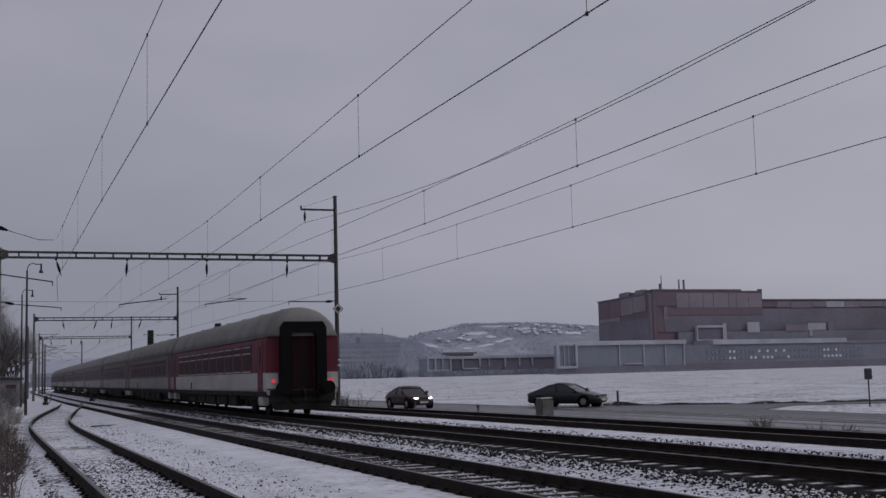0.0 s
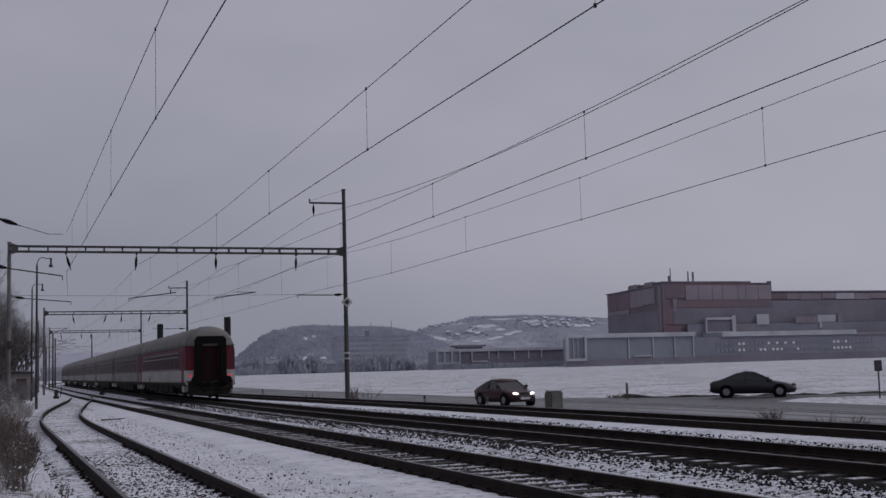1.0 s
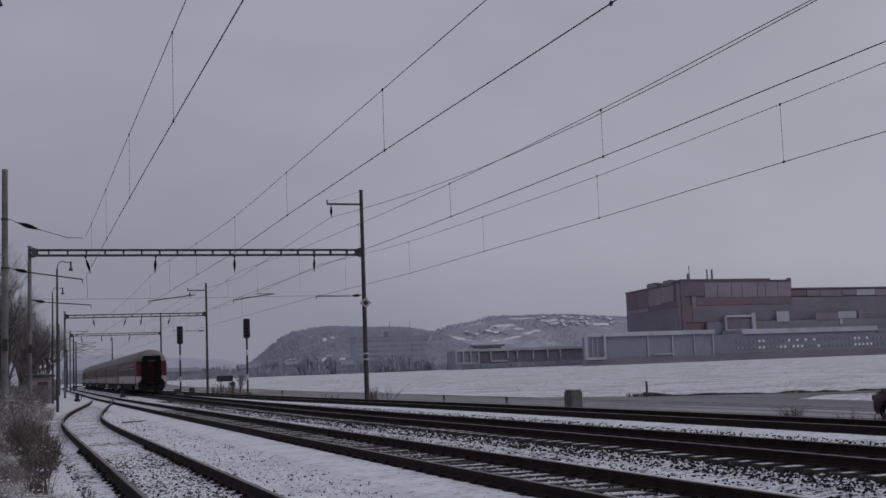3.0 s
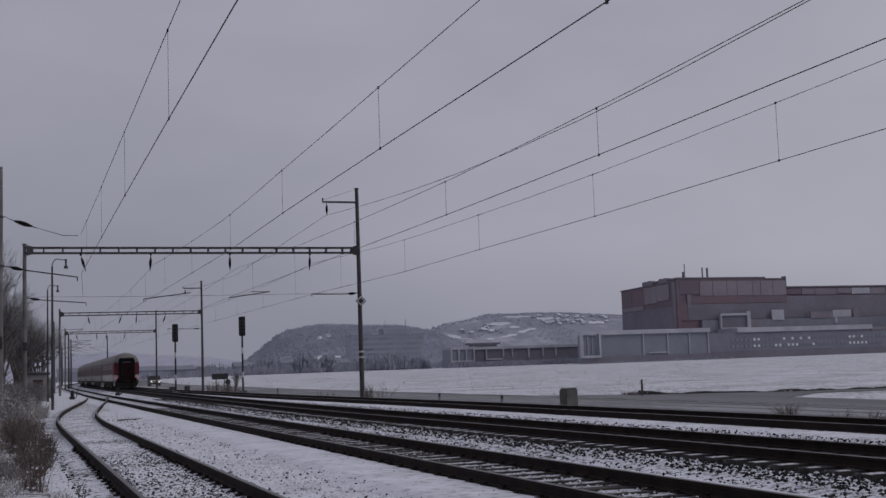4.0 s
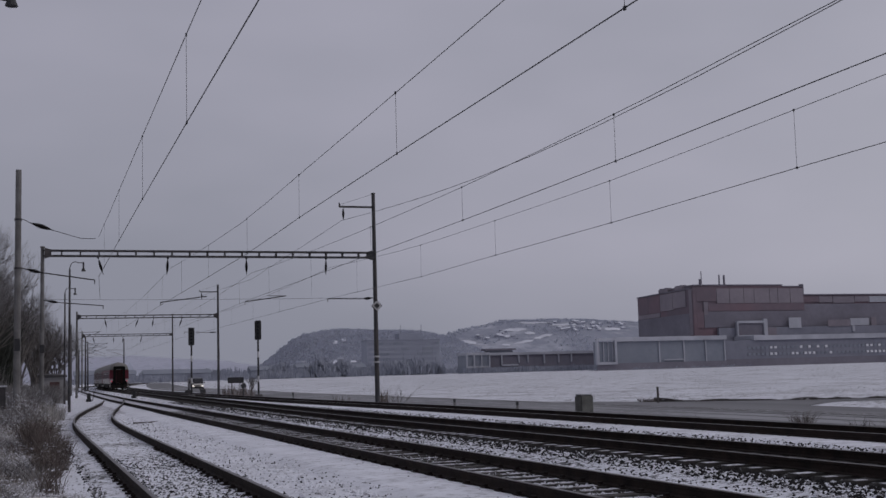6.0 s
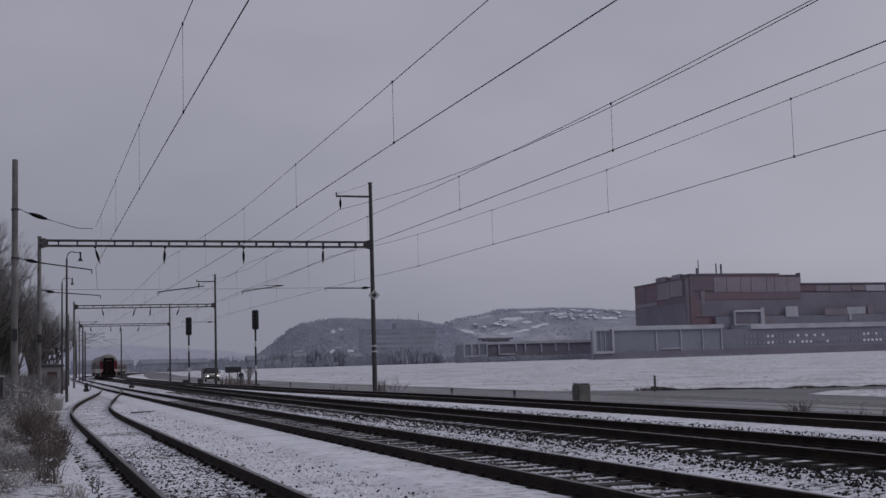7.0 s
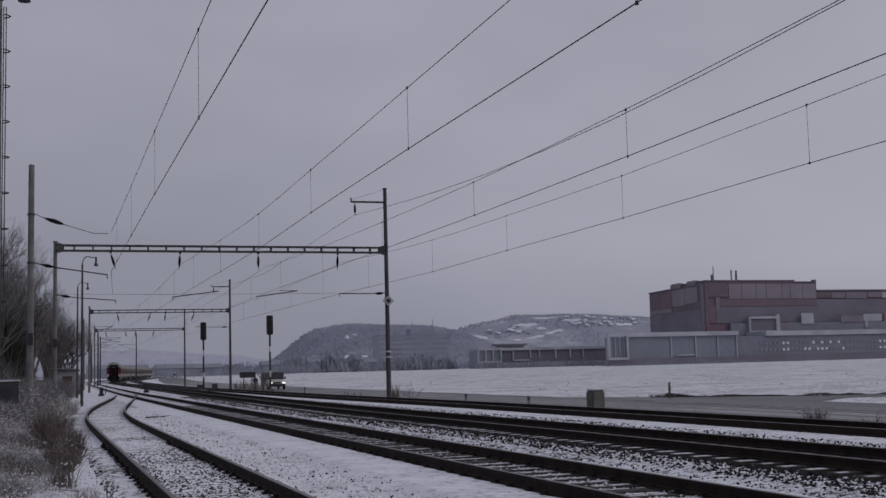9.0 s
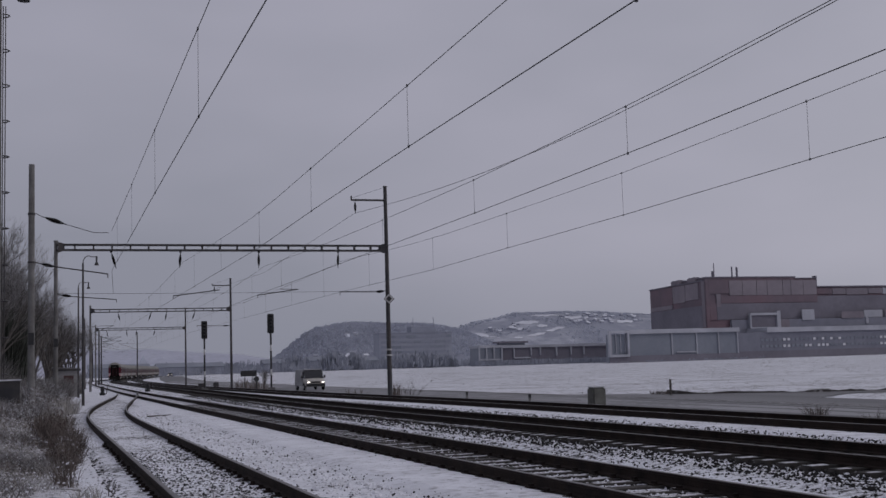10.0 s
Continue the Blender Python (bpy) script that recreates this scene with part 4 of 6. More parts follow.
def make_car(name, label, paint, length, width, height, notch, lights):
    """A car that faces +y. notch: how far the boot runs level behind the rear window."""
    t = thing(name, Matrix(), label, "car")
    h, w, L = height, width / 2, length / 2
    belt = 0.96 * h / 1.42
    bm = bmesh.new()
    spec = [(-L, 0.86, 0.36, 0.66), (-L + 0.10, 0.95, 0.26, belt - 0.05), (-L + 0.5, 0.99, 0.22, belt + 0.02), (-L * 0.35, 1.0, 0.20, belt + 0.01), (L * 0.25, 1.0, 0.20, belt - 0.02),
            (L * 0.45, 0.99, 0.20, belt - 0.06), (L - 0.55, 0.94, 0.20, belt - 0.17), (L - 0.20, 0.82, 0.22, belt - 0.27), (L - 0.05, 0.70, 0.26, belt - 0.33), (L, 0.56, 0.34, 0.54)]
    loft(bm, [body_ring(y, w * k, a, b) for y, k, a, b in spec])
    part("body", bm, paint, t, smooth=True)
    # glasshouse: windows all round, roof and pillars over it
    tail = -L + notch
    roof = [(tail + 1.05, h - 0.06), (-0.35, h), (0.10, h - 0.03)]
    bm = bmesh.new()
    base = [(tail, belt - 0.02), (-0.2, belt - 0.02), (L * 0.46, belt - 0.08)]
    def section(y, z0, z1, k):
        return [(-w * 0.95, y[0], z0), (-w * k, y[1], z1), (w * k, y[1], z1), (w * 0.95, y[0], z0)]
    loft(bm, [section((base[i][0], roof[i][0]), base[i][1], roof[i][1] - 0.03, 0.76) for i in range(3)])
    part("glasshouse", bm, M["car_glass"], t, "dark tinted car windows")
    bm = bmesh.new()
    rings = []
    for y, z, k in ((roof[0][0] - 0.10, roof[0][1] - 0.06, 0.74), (roof[0][0] + 0.1, roof[0][1], 0.77), (roof[1][0], roof[1][1] + 0.01, 0.78), (roof[2][0], roof[2][1], 0.77), (roof[2][0] + 0.12, roof[2][1] - 0.06, 0.74)):
        rings.append([(-w * k, y, z - 0.05), (-w * k * 0.93, y, z), (0, y, z + 0.025), (w * k * 0.93, y, z), (w * k, y, z - 0.05)])
    loft(bm, rings)
    part("roof", bm, paint, t, smooth=True)
    for s in (-1, 1):
        for (y0, z0), (y1, z1), r in (((-0.35, belt), (-0.35, h - 0.03), 0.03), (base[2], roof[2], 0.035)):
            part("pillar", tubed((s * w * 0.955, y0, z0), (s * w * 0.775, y1, z1 - 0.02), r, r * 0.8, n=6), paint, t)
        bm = bmesh.new()
        quad = [(s * (w * 0.955), tail - 0.02, belt - 0.04), (s * (w * 0.955), tail + 0.42, belt - 0.04), (s * (w * 0.77), roof[0][0] + 0.16, h - 0.06), (s * (w * 0.77), roof[0][0] - 0.10, h - 0.08)]
        loft(bm, [quad, [(x - s * 0.05, y, z) for x, y, z in quad]])
        part("rear_quarter", bm, paint, t)
        for y in (-L * 0.62, L * 0.62):
            bm = bmesh.new()
            tube(bm, (s * (w - 0.14), y, 0.31), (s * (w + 0.006), y, 0.31), 0.365, n=20)
            part("wheel_arch", bm, M["rubber"], t)
            make_wheel(t, s * (w - 0.07), y, 0.305, s)
        bm = bmesh.new()
        bmesh.ops.create_uvsphere(bm, u_segments=14, v_segments=8, radius=1.0, matrix=Matrix.Translation((s * w * 0.60, L - 0.105, 0.615)) @ Matrix.Rotation(-s * 0.35, 4, "Z") @ Matrix.Rotation(-s * 0.14, 4, "Y") @ Matrix.Diagonal((0.145, 0.085, 0.055, 1)))
        part("headlamp", bm, M["lamp"] if lights else M["clear_lamp"], t, "lit oval headlamp" if lights else "oval headlamp glass", smooth=True)
        part("rear_lamp", boxed(s * w * 0.70 - 0.16, s * w * 0.70 + 0.16, -L - 0.012, -L + 0.10, 0.62, 0.78), M["rear_lamp"], t, bevel=0.02)
        bm = bmesh.new()
        box(bm, s * (w + 0.02) - 0.09, s * (w + 0.02) + 0.09, L * 0.34, L * 0.34 + 0.09, belt - 0.01, belt + 0.13)
        part("mirror", bm, paint, t, bevel=0.025)
        part("door_handle", boxed(s * w - 0.015, s * w + 0.02, -0.45, -0.28, belt - 0.16, belt - 0.12), M["black"], t)
    part("front_bumper", boxed(-w * 0.66, w * 0.66, L - 0.16, L + 0.03, 0.28, 0.50), paint, t, bevel=0.07)
    part("grille", boxed(-0.30, 0.30, L - 0.06, L + 0.012, 0.545, 0.665), M["black"], t, bevel=0.045)
    part("plate", boxed(-0.26, 0.26, L + 0.032, L + 0.042, 0.33, 0.44), M["white"], t, "plain pale plate")
    part("rear_bumper", boxed(-w * 0.84, w * 0.84, -L - 0.03, -L + 0.14, 0.30, 0.52), paint, t, bevel=0.04)
    return t


def make_van(label):
    t = thing("van", Matrix(), label, "van")
    w, L, h = 0.95, 2.4, 1.92
    bm = bmesh.new()
    spec = [(-L, 0.95, 0.45, h - 0.08), (-L + 0.08, 1.0, 0.38, h), (0.9, 1.0, 0.36, h), (1.25, 0.98, 0.36, h - 0.06)]
    loft(bm, [[(-w * k, y, a), (-w * k, y, 1.12), (-w * k * 0.93, y, b - 0.06), (-w * k * 0.84, y, b), (w * k * 0.84, y, b), (w * k * 0.93, y, b - 0.06), (w * k, y, 1.12), (w * k, y, a)] for y, k, a, b in spec])
    part("cargo_body", bm, M["car_grey"], t)
    bm = bmesh.new()
    loft(bm, [body_ring(y, w * k, a, b) for y, k, a, b in ((1.25, 0.98, 0.34, 1.16), (1.8, 0.97, 0.32, 1.08), (2.25, 0.93, 0.32, 0.96), (2.5, 0.86, 0.40, 0.84))])
    part("bonnet", bm, M["coach_white"], t, "pale bonnet", smooth=True)
    bm = bmesh.new()
    loft(bm, [[(-w * 0.86, 1.26, h - 0.12), (w * 0.86, 1.26, h - 0.12), (w * 0.93, 1.3, 1.12), (-w * 0.93, 1.3, 1.12)],
              [(-w * 0.84, 1.30, h - 0.14), (w * 0.84, 1.30, h - 0.14), (w * 0.92, 1.86, 1.08), (-w * 0.92, 1.86, 1.08)]])
    part("windscreen", bm, M["car_glass"], t, "dark windscreen")
    for s in (-1, 1):
        part("side_window", boxed(s * w * 0.97 - 0.02, s * w * 0.97 + 0.02, 0.35, 1.15, 1.16, 1.68), M["glass"], t)
        part("headlamp", boxed(s * 0.66 - 0.15, s * 0.66 + 0.15, 2.34, 2.515, 0.66, 0.80), M["lamp"], t, "lit headlamp", bevel=0.03)
        part("mirror", boxed(s * 1.06 - 0.08, s * 1.06 + 0.08, 1.35, 1.45, 1.1, 1.36), M["black"], t, bevel=0.02)
        for y in (-1.6, 1.65):
            make_wheel(t, s * 0.86, y, 0.34, s)
    part("front_bumper", boxed(-0.86, 0.86, 2.4, 2.56, 0.36, 0.60), M["black"], t, bevel=0.04)
    part("grille", boxed(-0.42, 0.42, 2.47, 2.515, 0.66, 0.80), M["black"], t)
    return t


RED_CAR = make_car("hatchback_car", "dark red hatchback with lit headlamps on the wet road", M["car_red"], 3.72, 1.56, 1.30, 0.22, True)
BLACK_CAR = make_car("sedan_car", "black sedan turning off onto the side road", M["car_black"], 4.20, 1.72, 1.31, 0.34, False)
VAN = make_van("grey delivery van with a pale bonnet and lit headlamps")
FAR_CAR = make_car("far_car", "small distant grey car with lit headlamps", M["car_grey"], 4.2, 1.7, 1.45, 0.2, True)
FARTHER_CAR = copy_thing(FAR_CAR, Matrix())


def lane(y):
    return float(np.interp(y, [0, 60, 110, 170, 230, 300, 450, 600, 720, 930], [23.7, 23.7, 23.8, 24.4, 25.0, 30.4, 44.4, 74.4, 99.4, 143.2]))


def lane_rows(y0, speed, veer=0.0, gain=0.0):
    """Rows of a car that comes down the near lane; it waits far out until it is due."""
    rows = []
    for i in range(0, 21):
        t = i * 0.5
        y = y0 - speed * t - gain * t * t
        a = math.degrees(math.atan2(lane(y - 2) - lane(y + 2), -4.0)) - veer
        rows.append((t, pose(lane(y), y, ground_height(25, y) + 0.02, 0, 0, -a)))
    return rows


def black_rows():
    pts = [(0.0, 30.0, 58.7), (0.5, 32.9, 54.9), (1.0, 36.4, 51.6), (1.5, 40.3, 49.3), (2.0, 44.5, 47.6), (3.0, 53.0, 44.6), (4.0, 62, 41.6), (6.0, 80, 36), (8.0, 96, 31.5), (10.0, 108, 28.2)]
    rows = []
    for i, (t, x, y) in enumerate(pts):
        a, b = pts[max(0, i - 1)], pts[min(len(pts) - 1, i + 1)]
        rows.append((t, pose(x, y, -0.495, 0, 0, -math.degrees(math.atan2(b[1] - a[1], b[2] - a[2])))))
    return rows


# ---------------------------------------------------------------- small things along the line
def make_marker():
    t = thing("kilometre_stone", pose(19.75, 40.6, -0.46, 0, 0, 14), "squat weathered concrete kilometre stone beside the road", "marker stone")
    bm = bmesh.new()
    box(bm, -0.32, 0.32, -0.20, 0.20, -0.2, 0.93)
    bmesh.ops.bevel(bm, geom=[e for e in bm.edges if min(v.co.z for v in e.verts) > 0.5 or abs(e.verts[0].co.z - e.verts[1].co.z) > 0.5], offset=0.06, segments=2, affect="EDGES")
    part("block", bm, M["old_stone"], t)
    part("cap", boxed(-0.30, 0.30, -0.18, 0.18, 0.925, 0.965), M["roof_snow"], t, "thin cap of snow", bevel=0.02)


make_marker()


def make_roadside():
    # short delineator on the soil bank
    t = thing("field_post", pose(31.9, 56.6, -0.5), "short dark wooden post on a soil bank", "post")
    part("post", tubed((0, 0, -0.2), (0, 0, 0.85), 0.065, 0.06, n=8), M["bark"], t)
    t = thing("road_sign", pose(38.1, 44.3, -0.52, 0, 0, -35), "small grey road sign seen from behind on a thin post", "road sign")
    part("post", tubed((0, 0, -0.2), (0, 0, 1.75), 0.035, n=8), M["steel"], t)
    part("plate", boxed(-0.17, 0.17, -0.05, -0.03, 1.25, 1.75), M["steel"], t, bevel=0.01)
    for x, y in ((20.4, 48.6), (20.5, 70.0), (20.6, 96.0), (20.5, 57)):
        t = thing("delineator_post", pose(x, y, -0.5), "short grimy grey roadside post with a black band", "roadside post", "roadside posts")
        part("post", boxed(-0.05, 0.05, -0.03, 0.03, -0.2, 0.60), M["concrete"], t, bevel=0.01)
        part("band", boxed(-0.053, 0.053, -0.033, 0.033, 0.42, 0.58), M["black"], t)
    t = thing("direction_sign", pose(16.75 * 1.25, 126, -0.5), "low dark direction board on two thin posts", "road sign")
    for x in (-0.4, 0.45):
        part("post", tubed((x, 0, -0.2), (x, 0, 1.5), 0.045, n=6), M["steel"], t)
    part("board", boxed(-0.85, 0.85, -0.07, -0.03, 1.35, 1.95), M["black"], t, bevel=0.015)
    t = thing("dwarf_signal", pose(18.3, 106, -0.15), "low black dwarf signal on a short post", "railway signal")
    part("post", tubed((0, 0, -0.2), (0, 0, 0.7), 0.05, n=6), M["black"], t)
    part("disc", tubed((0, -0.08, 0.85), (0, 0.08, 0.85), 0.24, n=12), M["black"], t)
    for x, y in ((9.2, 110), (4.8, 99)):
        t = thing("point_lever", pose(x, y, -0.15), "squat black switch stand beside the turnout", "switch stand", "switch stands")
        part("base", boxed(-0.22, 0.22, -0.3, 0.3, 0.0, 0.22), M["black"], t, bevel=0.04)
        part("lantern", boxed(-0.14, 0.14, -0.14, 0.14, 0.22, 0.7), M["black"], t, bevel=0.04)
        part("lever", tubed((0.3, 0, 0.1), (0.45, 0.5, 0.85), 0.03, n=6), M["rail"], t)
    for x, y in ((14.2, 112), (16.4, 118)):
        t = thing("cable_box", pose(x, y, -0.15), "small grey trackside cable box", "cable box", "cable boxes")
        part("case", boxed(-0.25, 0.25, -0.2, 0.2, 0.0, 0.55), M["steel"], t, bevel=0.03)
    # turnout check rail and a loose sleeper in the snow
    bm = bmesh.new()
    box(bm, -1.3, 1.3, -0.1, 0.1, 0, 0.05, pose(5.2, 48.5, -0.2, 0, 0, 25))
    tagged(part("loose_plank", bm, M["bark"]), "old dark plank lying in the snow", "plank")


make_roadside()


def make_hut():
    t = thing("trackside_hut", pose(2.0, 99, 0.1), "small white plastered trackside hut with a reddish door", "hut")
    part("wall", boxed(-0.85, 0.95, 0, 2.6, -0.3, 1.75), M["plaster"], t)
    bm = bmesh.new()
    loft(bm, [[(-1.05, -0.25, 1.75), (1.15, -0.25, 1.75), (1.15, -0.25, 1.9), (-1.05, -0.25, 2.0)], [(-1.05, 2.9, 1.85), (1.15, 2.9, 1.85), (1.15, 2.9, 2.0), (-1.05, 2.9, 2.1)]])
    part("roof", bm, M["steel"], t)
    part("door", boxed(-0.15, 0.6, -0.04, -0.005, -0.2, 1.4), M["door_red"], t)


make_hut()


def make_cabinet():
    t = thing("switch_cabinet", pose(-1.0, 41.5, 0.1), "grey metal cabinet raised on four legs in the brush", "cabinet")
    part("case", boxed(-0.5, 0.42, -0.25, 0.25, 0.55, 1.28), M["steel"], t, bevel=0.02)
    part("lid", boxed(-0.54, 0.46, -0.29, 0.29, 1.28, 1.33), M["roof_snow"], t, bevel=0.01)
    for x in (-0.42, 0.34):
        for y in (-0.18, 0.18):
            part("leg", boxed(x - 0.035, x + 0.035, y - 0.035, y + 0.035, -0.3, 0.55), M["steel"], t)


make_cabinet()


def make_tower():
    """Tall yard-lighting mast with a caged ladder."""
    t = thing("lighting_mast", pose(-1.22, 42, 0), "tall grey yard-lighting mast with a caged ladder", "lighting mast")
    part("mast", tubed((-0.12, 0, -0.4), (-0.12, 0, 14.2), 0.15, 0.12, n=12), M["concrete"], t)
    for x in (0.05, 0.13):
        part("ladder_rail", tubed((x, -0.16, 0.9), (x, -0.16, 14.0), 0.018, n=5), M["steel"], t)
    for k in range(11):
        z = 1.6 + 1.2 * k
        bm = bmesh.new()
        pipe(bm, [(0.04, -0.14, z), (0.20, -0.26, z), (0.27, -0.42, z), (0.20, -0.56, z), (0.04, -0.60, z)], 0.022, 5)
        part("cage_hoop", bm, M["steel"], t)
    bm = bmesh.new()
    pipe(bm, [(-0.12, 0, 14.2), (0.3, 0, 14.5), (0.65, 0, 14.45)], 0.04, 6)
    part("lamp_arm", bm, M["steel"], t)
    bm = bmesh.new()
    tube(bm, (0.7, 0, 14.5), (0.7, 0, 14.28), 0.14, 0.22, n=10)
    part("lamp_head", bm, M["black"], t)


make_tower()


# ---------------------------------------------------------------- bare trees and brush
def grow(limbs, twigs, p, d, length, r, depth, rng):
    q = p + d * length
    tube(limbs if depth > 1 else twigs, p, q, r, r * 0.62, n=6 if depth > 2 else 3, cap=False)
    if depth == 0:
        return
    n = rng.choice((2, 3, 3)) if depth > 1 else rng.choice((3, 4))
    for i in range(n):
        spread = rng.uniform(0.35, 0.85)
        side = Vector((rng.uniform(-1, 1), rng.uniform(-1, 1), rng.uniform(-0.35, 0.6)))
        nd = (d + side.normalized() * spread).normalized()
        nd.z += 0.10
        nd.normalize()
        grow(limbs, twigs, p.lerp(q, rng.uniform(0.55, 1.0)), nd, length * rng.uniform(0.62, 0.85), r * 0.56, depth - 1, rng)


def make_tree(x, y, h, seed, depth=5, stems=1, label="bare grey tree with many frosted twigs"):
    rng = random.Random(seed)
    t = thing("tree", pose(x, y, ground_height(x, y) - 0.1), label, "tree", "bare trees")
    trunk, limbs, twigs = bmesh.new(), bmesh.new(), bmesh.new()
    for s in range(stems):
        p = Vector((rng.uniform(-0.4, 0.4) * (stems > 1), rng.uniform(-0.4, 0.4) * (stems > 1), 0))
        d = Vector((rng.uniform(-0.16, 0.16), rng.uniform(-0.16, 0.16), 1)).normalized()
        q = p + d * h * 0.22
        r = 0.016 * h
        tube(trunk, p, q, r, r * 0.8, n=9)
        for k in range(4):
            nd = (d + Vector((rng.uniform(-1, 1), rng.uniform(-1, 1), 0.1)) * 0.42).normalized()
            grow(limbs, twigs, p.lerp(q, rng.uniform(0.75, 1)), nd, h * rng.uniform(0.21, 0.27), r * 0.62, depth, rng)
    part("trunk", trunk, M["bark"], t)
    part("branchwork", limbs, M["bark"], t)
    tagged(part("crown", twigs, M["twig"], t), kind="stuff")
    return t


for k, (x, y, h, stems) in enumerate(((-3.2, 80, 13.0, 1), (-1.9, 86, 11.5, 2), (-4.6, 72, 12.0, 1), (-0.3, 97, 9.0, 2), (0.6, 108, 8.5, 2), (1.9, 116, 7.5, 2), (-2.6, 64, 8.0, 2),
                                     (-5.5, 60, 11.0, 1), (-1.2, 120, 10.0, 2), (-3.8, 90, 12.5, 2), (-2.4, 76, 11.0, 2), (-0.9, 92, 10.0, 2), (0.3, 103, 9.5, 2), (1.2, 112, 8.0, 3), (2.6, 126, 8.0, 3), (-5.0, 84, 13.5, 2))):
    make_tree(x, y, h, 40 + k, 5, stems)
for k, (x, y, h) in enumerate(((20.3, 113, 2.8),)):
    make_tree(x, y, h, 90 + k, 4, 2, "small leafless roadside bush")


def make_shrub(x, y, h, stems, seed):
    """A low leafless shrub of a few bent twigs."""
    rng = random.Random(seed)
    t = thing("roadside_shrub", pose(x, y, ground_height(x, y) - 0.04), "low leafless shrub of dark twigs beside the road", "shrub", "roadside shrubs")
    for _ in range(stems):
        limbs = bmesh.new()
        d = Vector((rng.uniform(-0.9, 0.9), rng.uniform(-0.6, 0.6), 1)).normalized()
        grow(limbs, limbs, Vector((rng.uniform(-0.1, 0.1), rng.uniform(-0.1, 0.1), 0)), d, h * rng.uniform(0.42, 0.6), 0.011, 2, rng)
        part("stem", limbs, M["bark"], t)


for k, (x, y, h, stems) in enumerate(((20.0, 27.6, 0.56, 9), (20.0, 25.4, 0.45, 3), (20.0, 24.0, 0.5, 7), (20.0, 33.4, 0.34, 5), (19.6, 63.5, 1.0, 9), (1.0, 17.4, 0.30, 3))):
    make_shrub(x, y, h, stems, 300 + k)


def stalks(name, label, mat, spots, seed, kind="stuff"):
    """Thin three-sided dead stems; spots: x, y, reach, count, height, lean, thickness."""
    rng = random.Random(seed)
    bm = bmesh.new()
    for x, y, reach, count, height, lean, thick in spots:
        for _ in range(count):
            a, d = rng.uniform(0, math.tau), reach * math.sqrt(rng.random())
            px, py = x + d * math.cos(a), y + d * math.sin(a) * 1.6
            z = ground_height(px, py) - 0.03
            h = height * rng.uniform(0.4, 1.0)
            lx, ly = rng.gauss(0, lean) * h, rng.gauss(0, lean) * h
            p0, p1, p2 = Vector((px, py, z)), Vector((px + lx * 0.4, py + ly * 0.4, z + h * 0.6)), Vector((px + lx, py + ly, z + h))
            w = thick * rng.uniform(0.6, 1.3)
            s = Vector((rng.uniform(-1, 1), rng.uniform(-1, 1), 0)).normalized() * w
            v = [bm.verts.new(c) for c in (p0 - s, p0 + s, p1 + s * 0.8, p1 - s * 0.8, p2)]
            bm.faces.new((v[0], v[1], v[2], v[3]))
            bm.faces.new((v[3], v[2], v[4]))
            if rng.random() < 0.5:
                e = p1 + Vector((rng.uniform(-1, 1), rng.uniform(-1, 1), rng.uniform(0.3, 1))) * h * 0.28
                u = [bm.verts.new(c) for c in (p1 - s * 0.6, p1 + s * 0.6, e)]
                bm.faces.new(u)
    ob = part(name, bm, mat)
    return tagged(ob, label, "dead grass", kind=kind)


stalks("brown_brush", "clump of brown dead weeds by the track", M["dead"],
       [(0.56, 24.5, 0.24, 900, 0.85, 0.32, 0.006), (0.40, 22.5, 0.22, 320, 0.6, 0.5, 0.006), (0.30, 29, 0.34, 600, 1.0, 0.3, 0.007), (0.25, 33, 0.4, 400, 0.8, 0.35, 0.008),
        (0.35, 19.2, 0.2, 160, 0.5, 0.5, 0.005)], 5)
stalks("frosted_grass", "matted pale grass dusted with snow", M["straw"],
       [(-0.4, 14, 0.9, 500, 0.22, 0.9, 0.006), (-0.8, 19, 1.1, 900, 0.25, 0.9, 0.007), (-0.8, 25, 1.3, 1000, 0.30, 0.9, 0.008), (-1.2, 31, 1.5, 900, 0.4, 0.8, 0.009),
        (-1.2, 37, 1.7, 900, 0.45, 0.7, 0.011), (0.62, 16.5, 0.2, 120, 0.35, 0.5, 0.005), (0.2, 44, 1.0, 800, 0.6, 0.5, 0.011), (0.3, 56, 1.4, 1000, 0.9, 0.5, 0.014)], 6)
stalks("tangled_weeds", "grey tangled weeds in thin snow", M["twig"],
       [(-0.9, 17.5, 0.8, 800, 0.26, 0.9, 0.008), (-0.6, 22, 1.0, 1100, 0.32, 0.9, 0.009), (-1.2, 29, 1.3, 1300, 0.42, 0.8, 0.011), (-1.0, 40, 1.3, 2000, 0.9, 0.5, 0.013), (-1.5, 50, 1.8, 2800, 1.6, 0.4, 0.016),
        (-0.5, 60, 1.3, 2600, 1.7, 0.4, 0.018), (0.5, 72, 1.1, 2200, 1.7, 0.4, 0.02), (-2.5, 74, 2.0, 2600, 2.8, 0.3, 0.022), (0.8, 86, 1.3, 1800, 1.7, 0.4, 0.022),
        (-3.5, 60, 2.0, 2200, 2.6, 0.3, 0.02), (1.6, 100, 1.2, 1300, 1.6, 0.4, 0.024), (2.4, 114, 1.4, 1300, 2.2, 0.35, 0.026)], 7)
stalks("evergreen_thicket", "dark dense thicket behind the masts", M["evergreen"],
       [(-1.6, 70, 0.8, 2600, 5.6, 0.10, 0.05), (-3.2, 72, 1.2, 2200, 5.4, 0.12, 0.05)], 15)


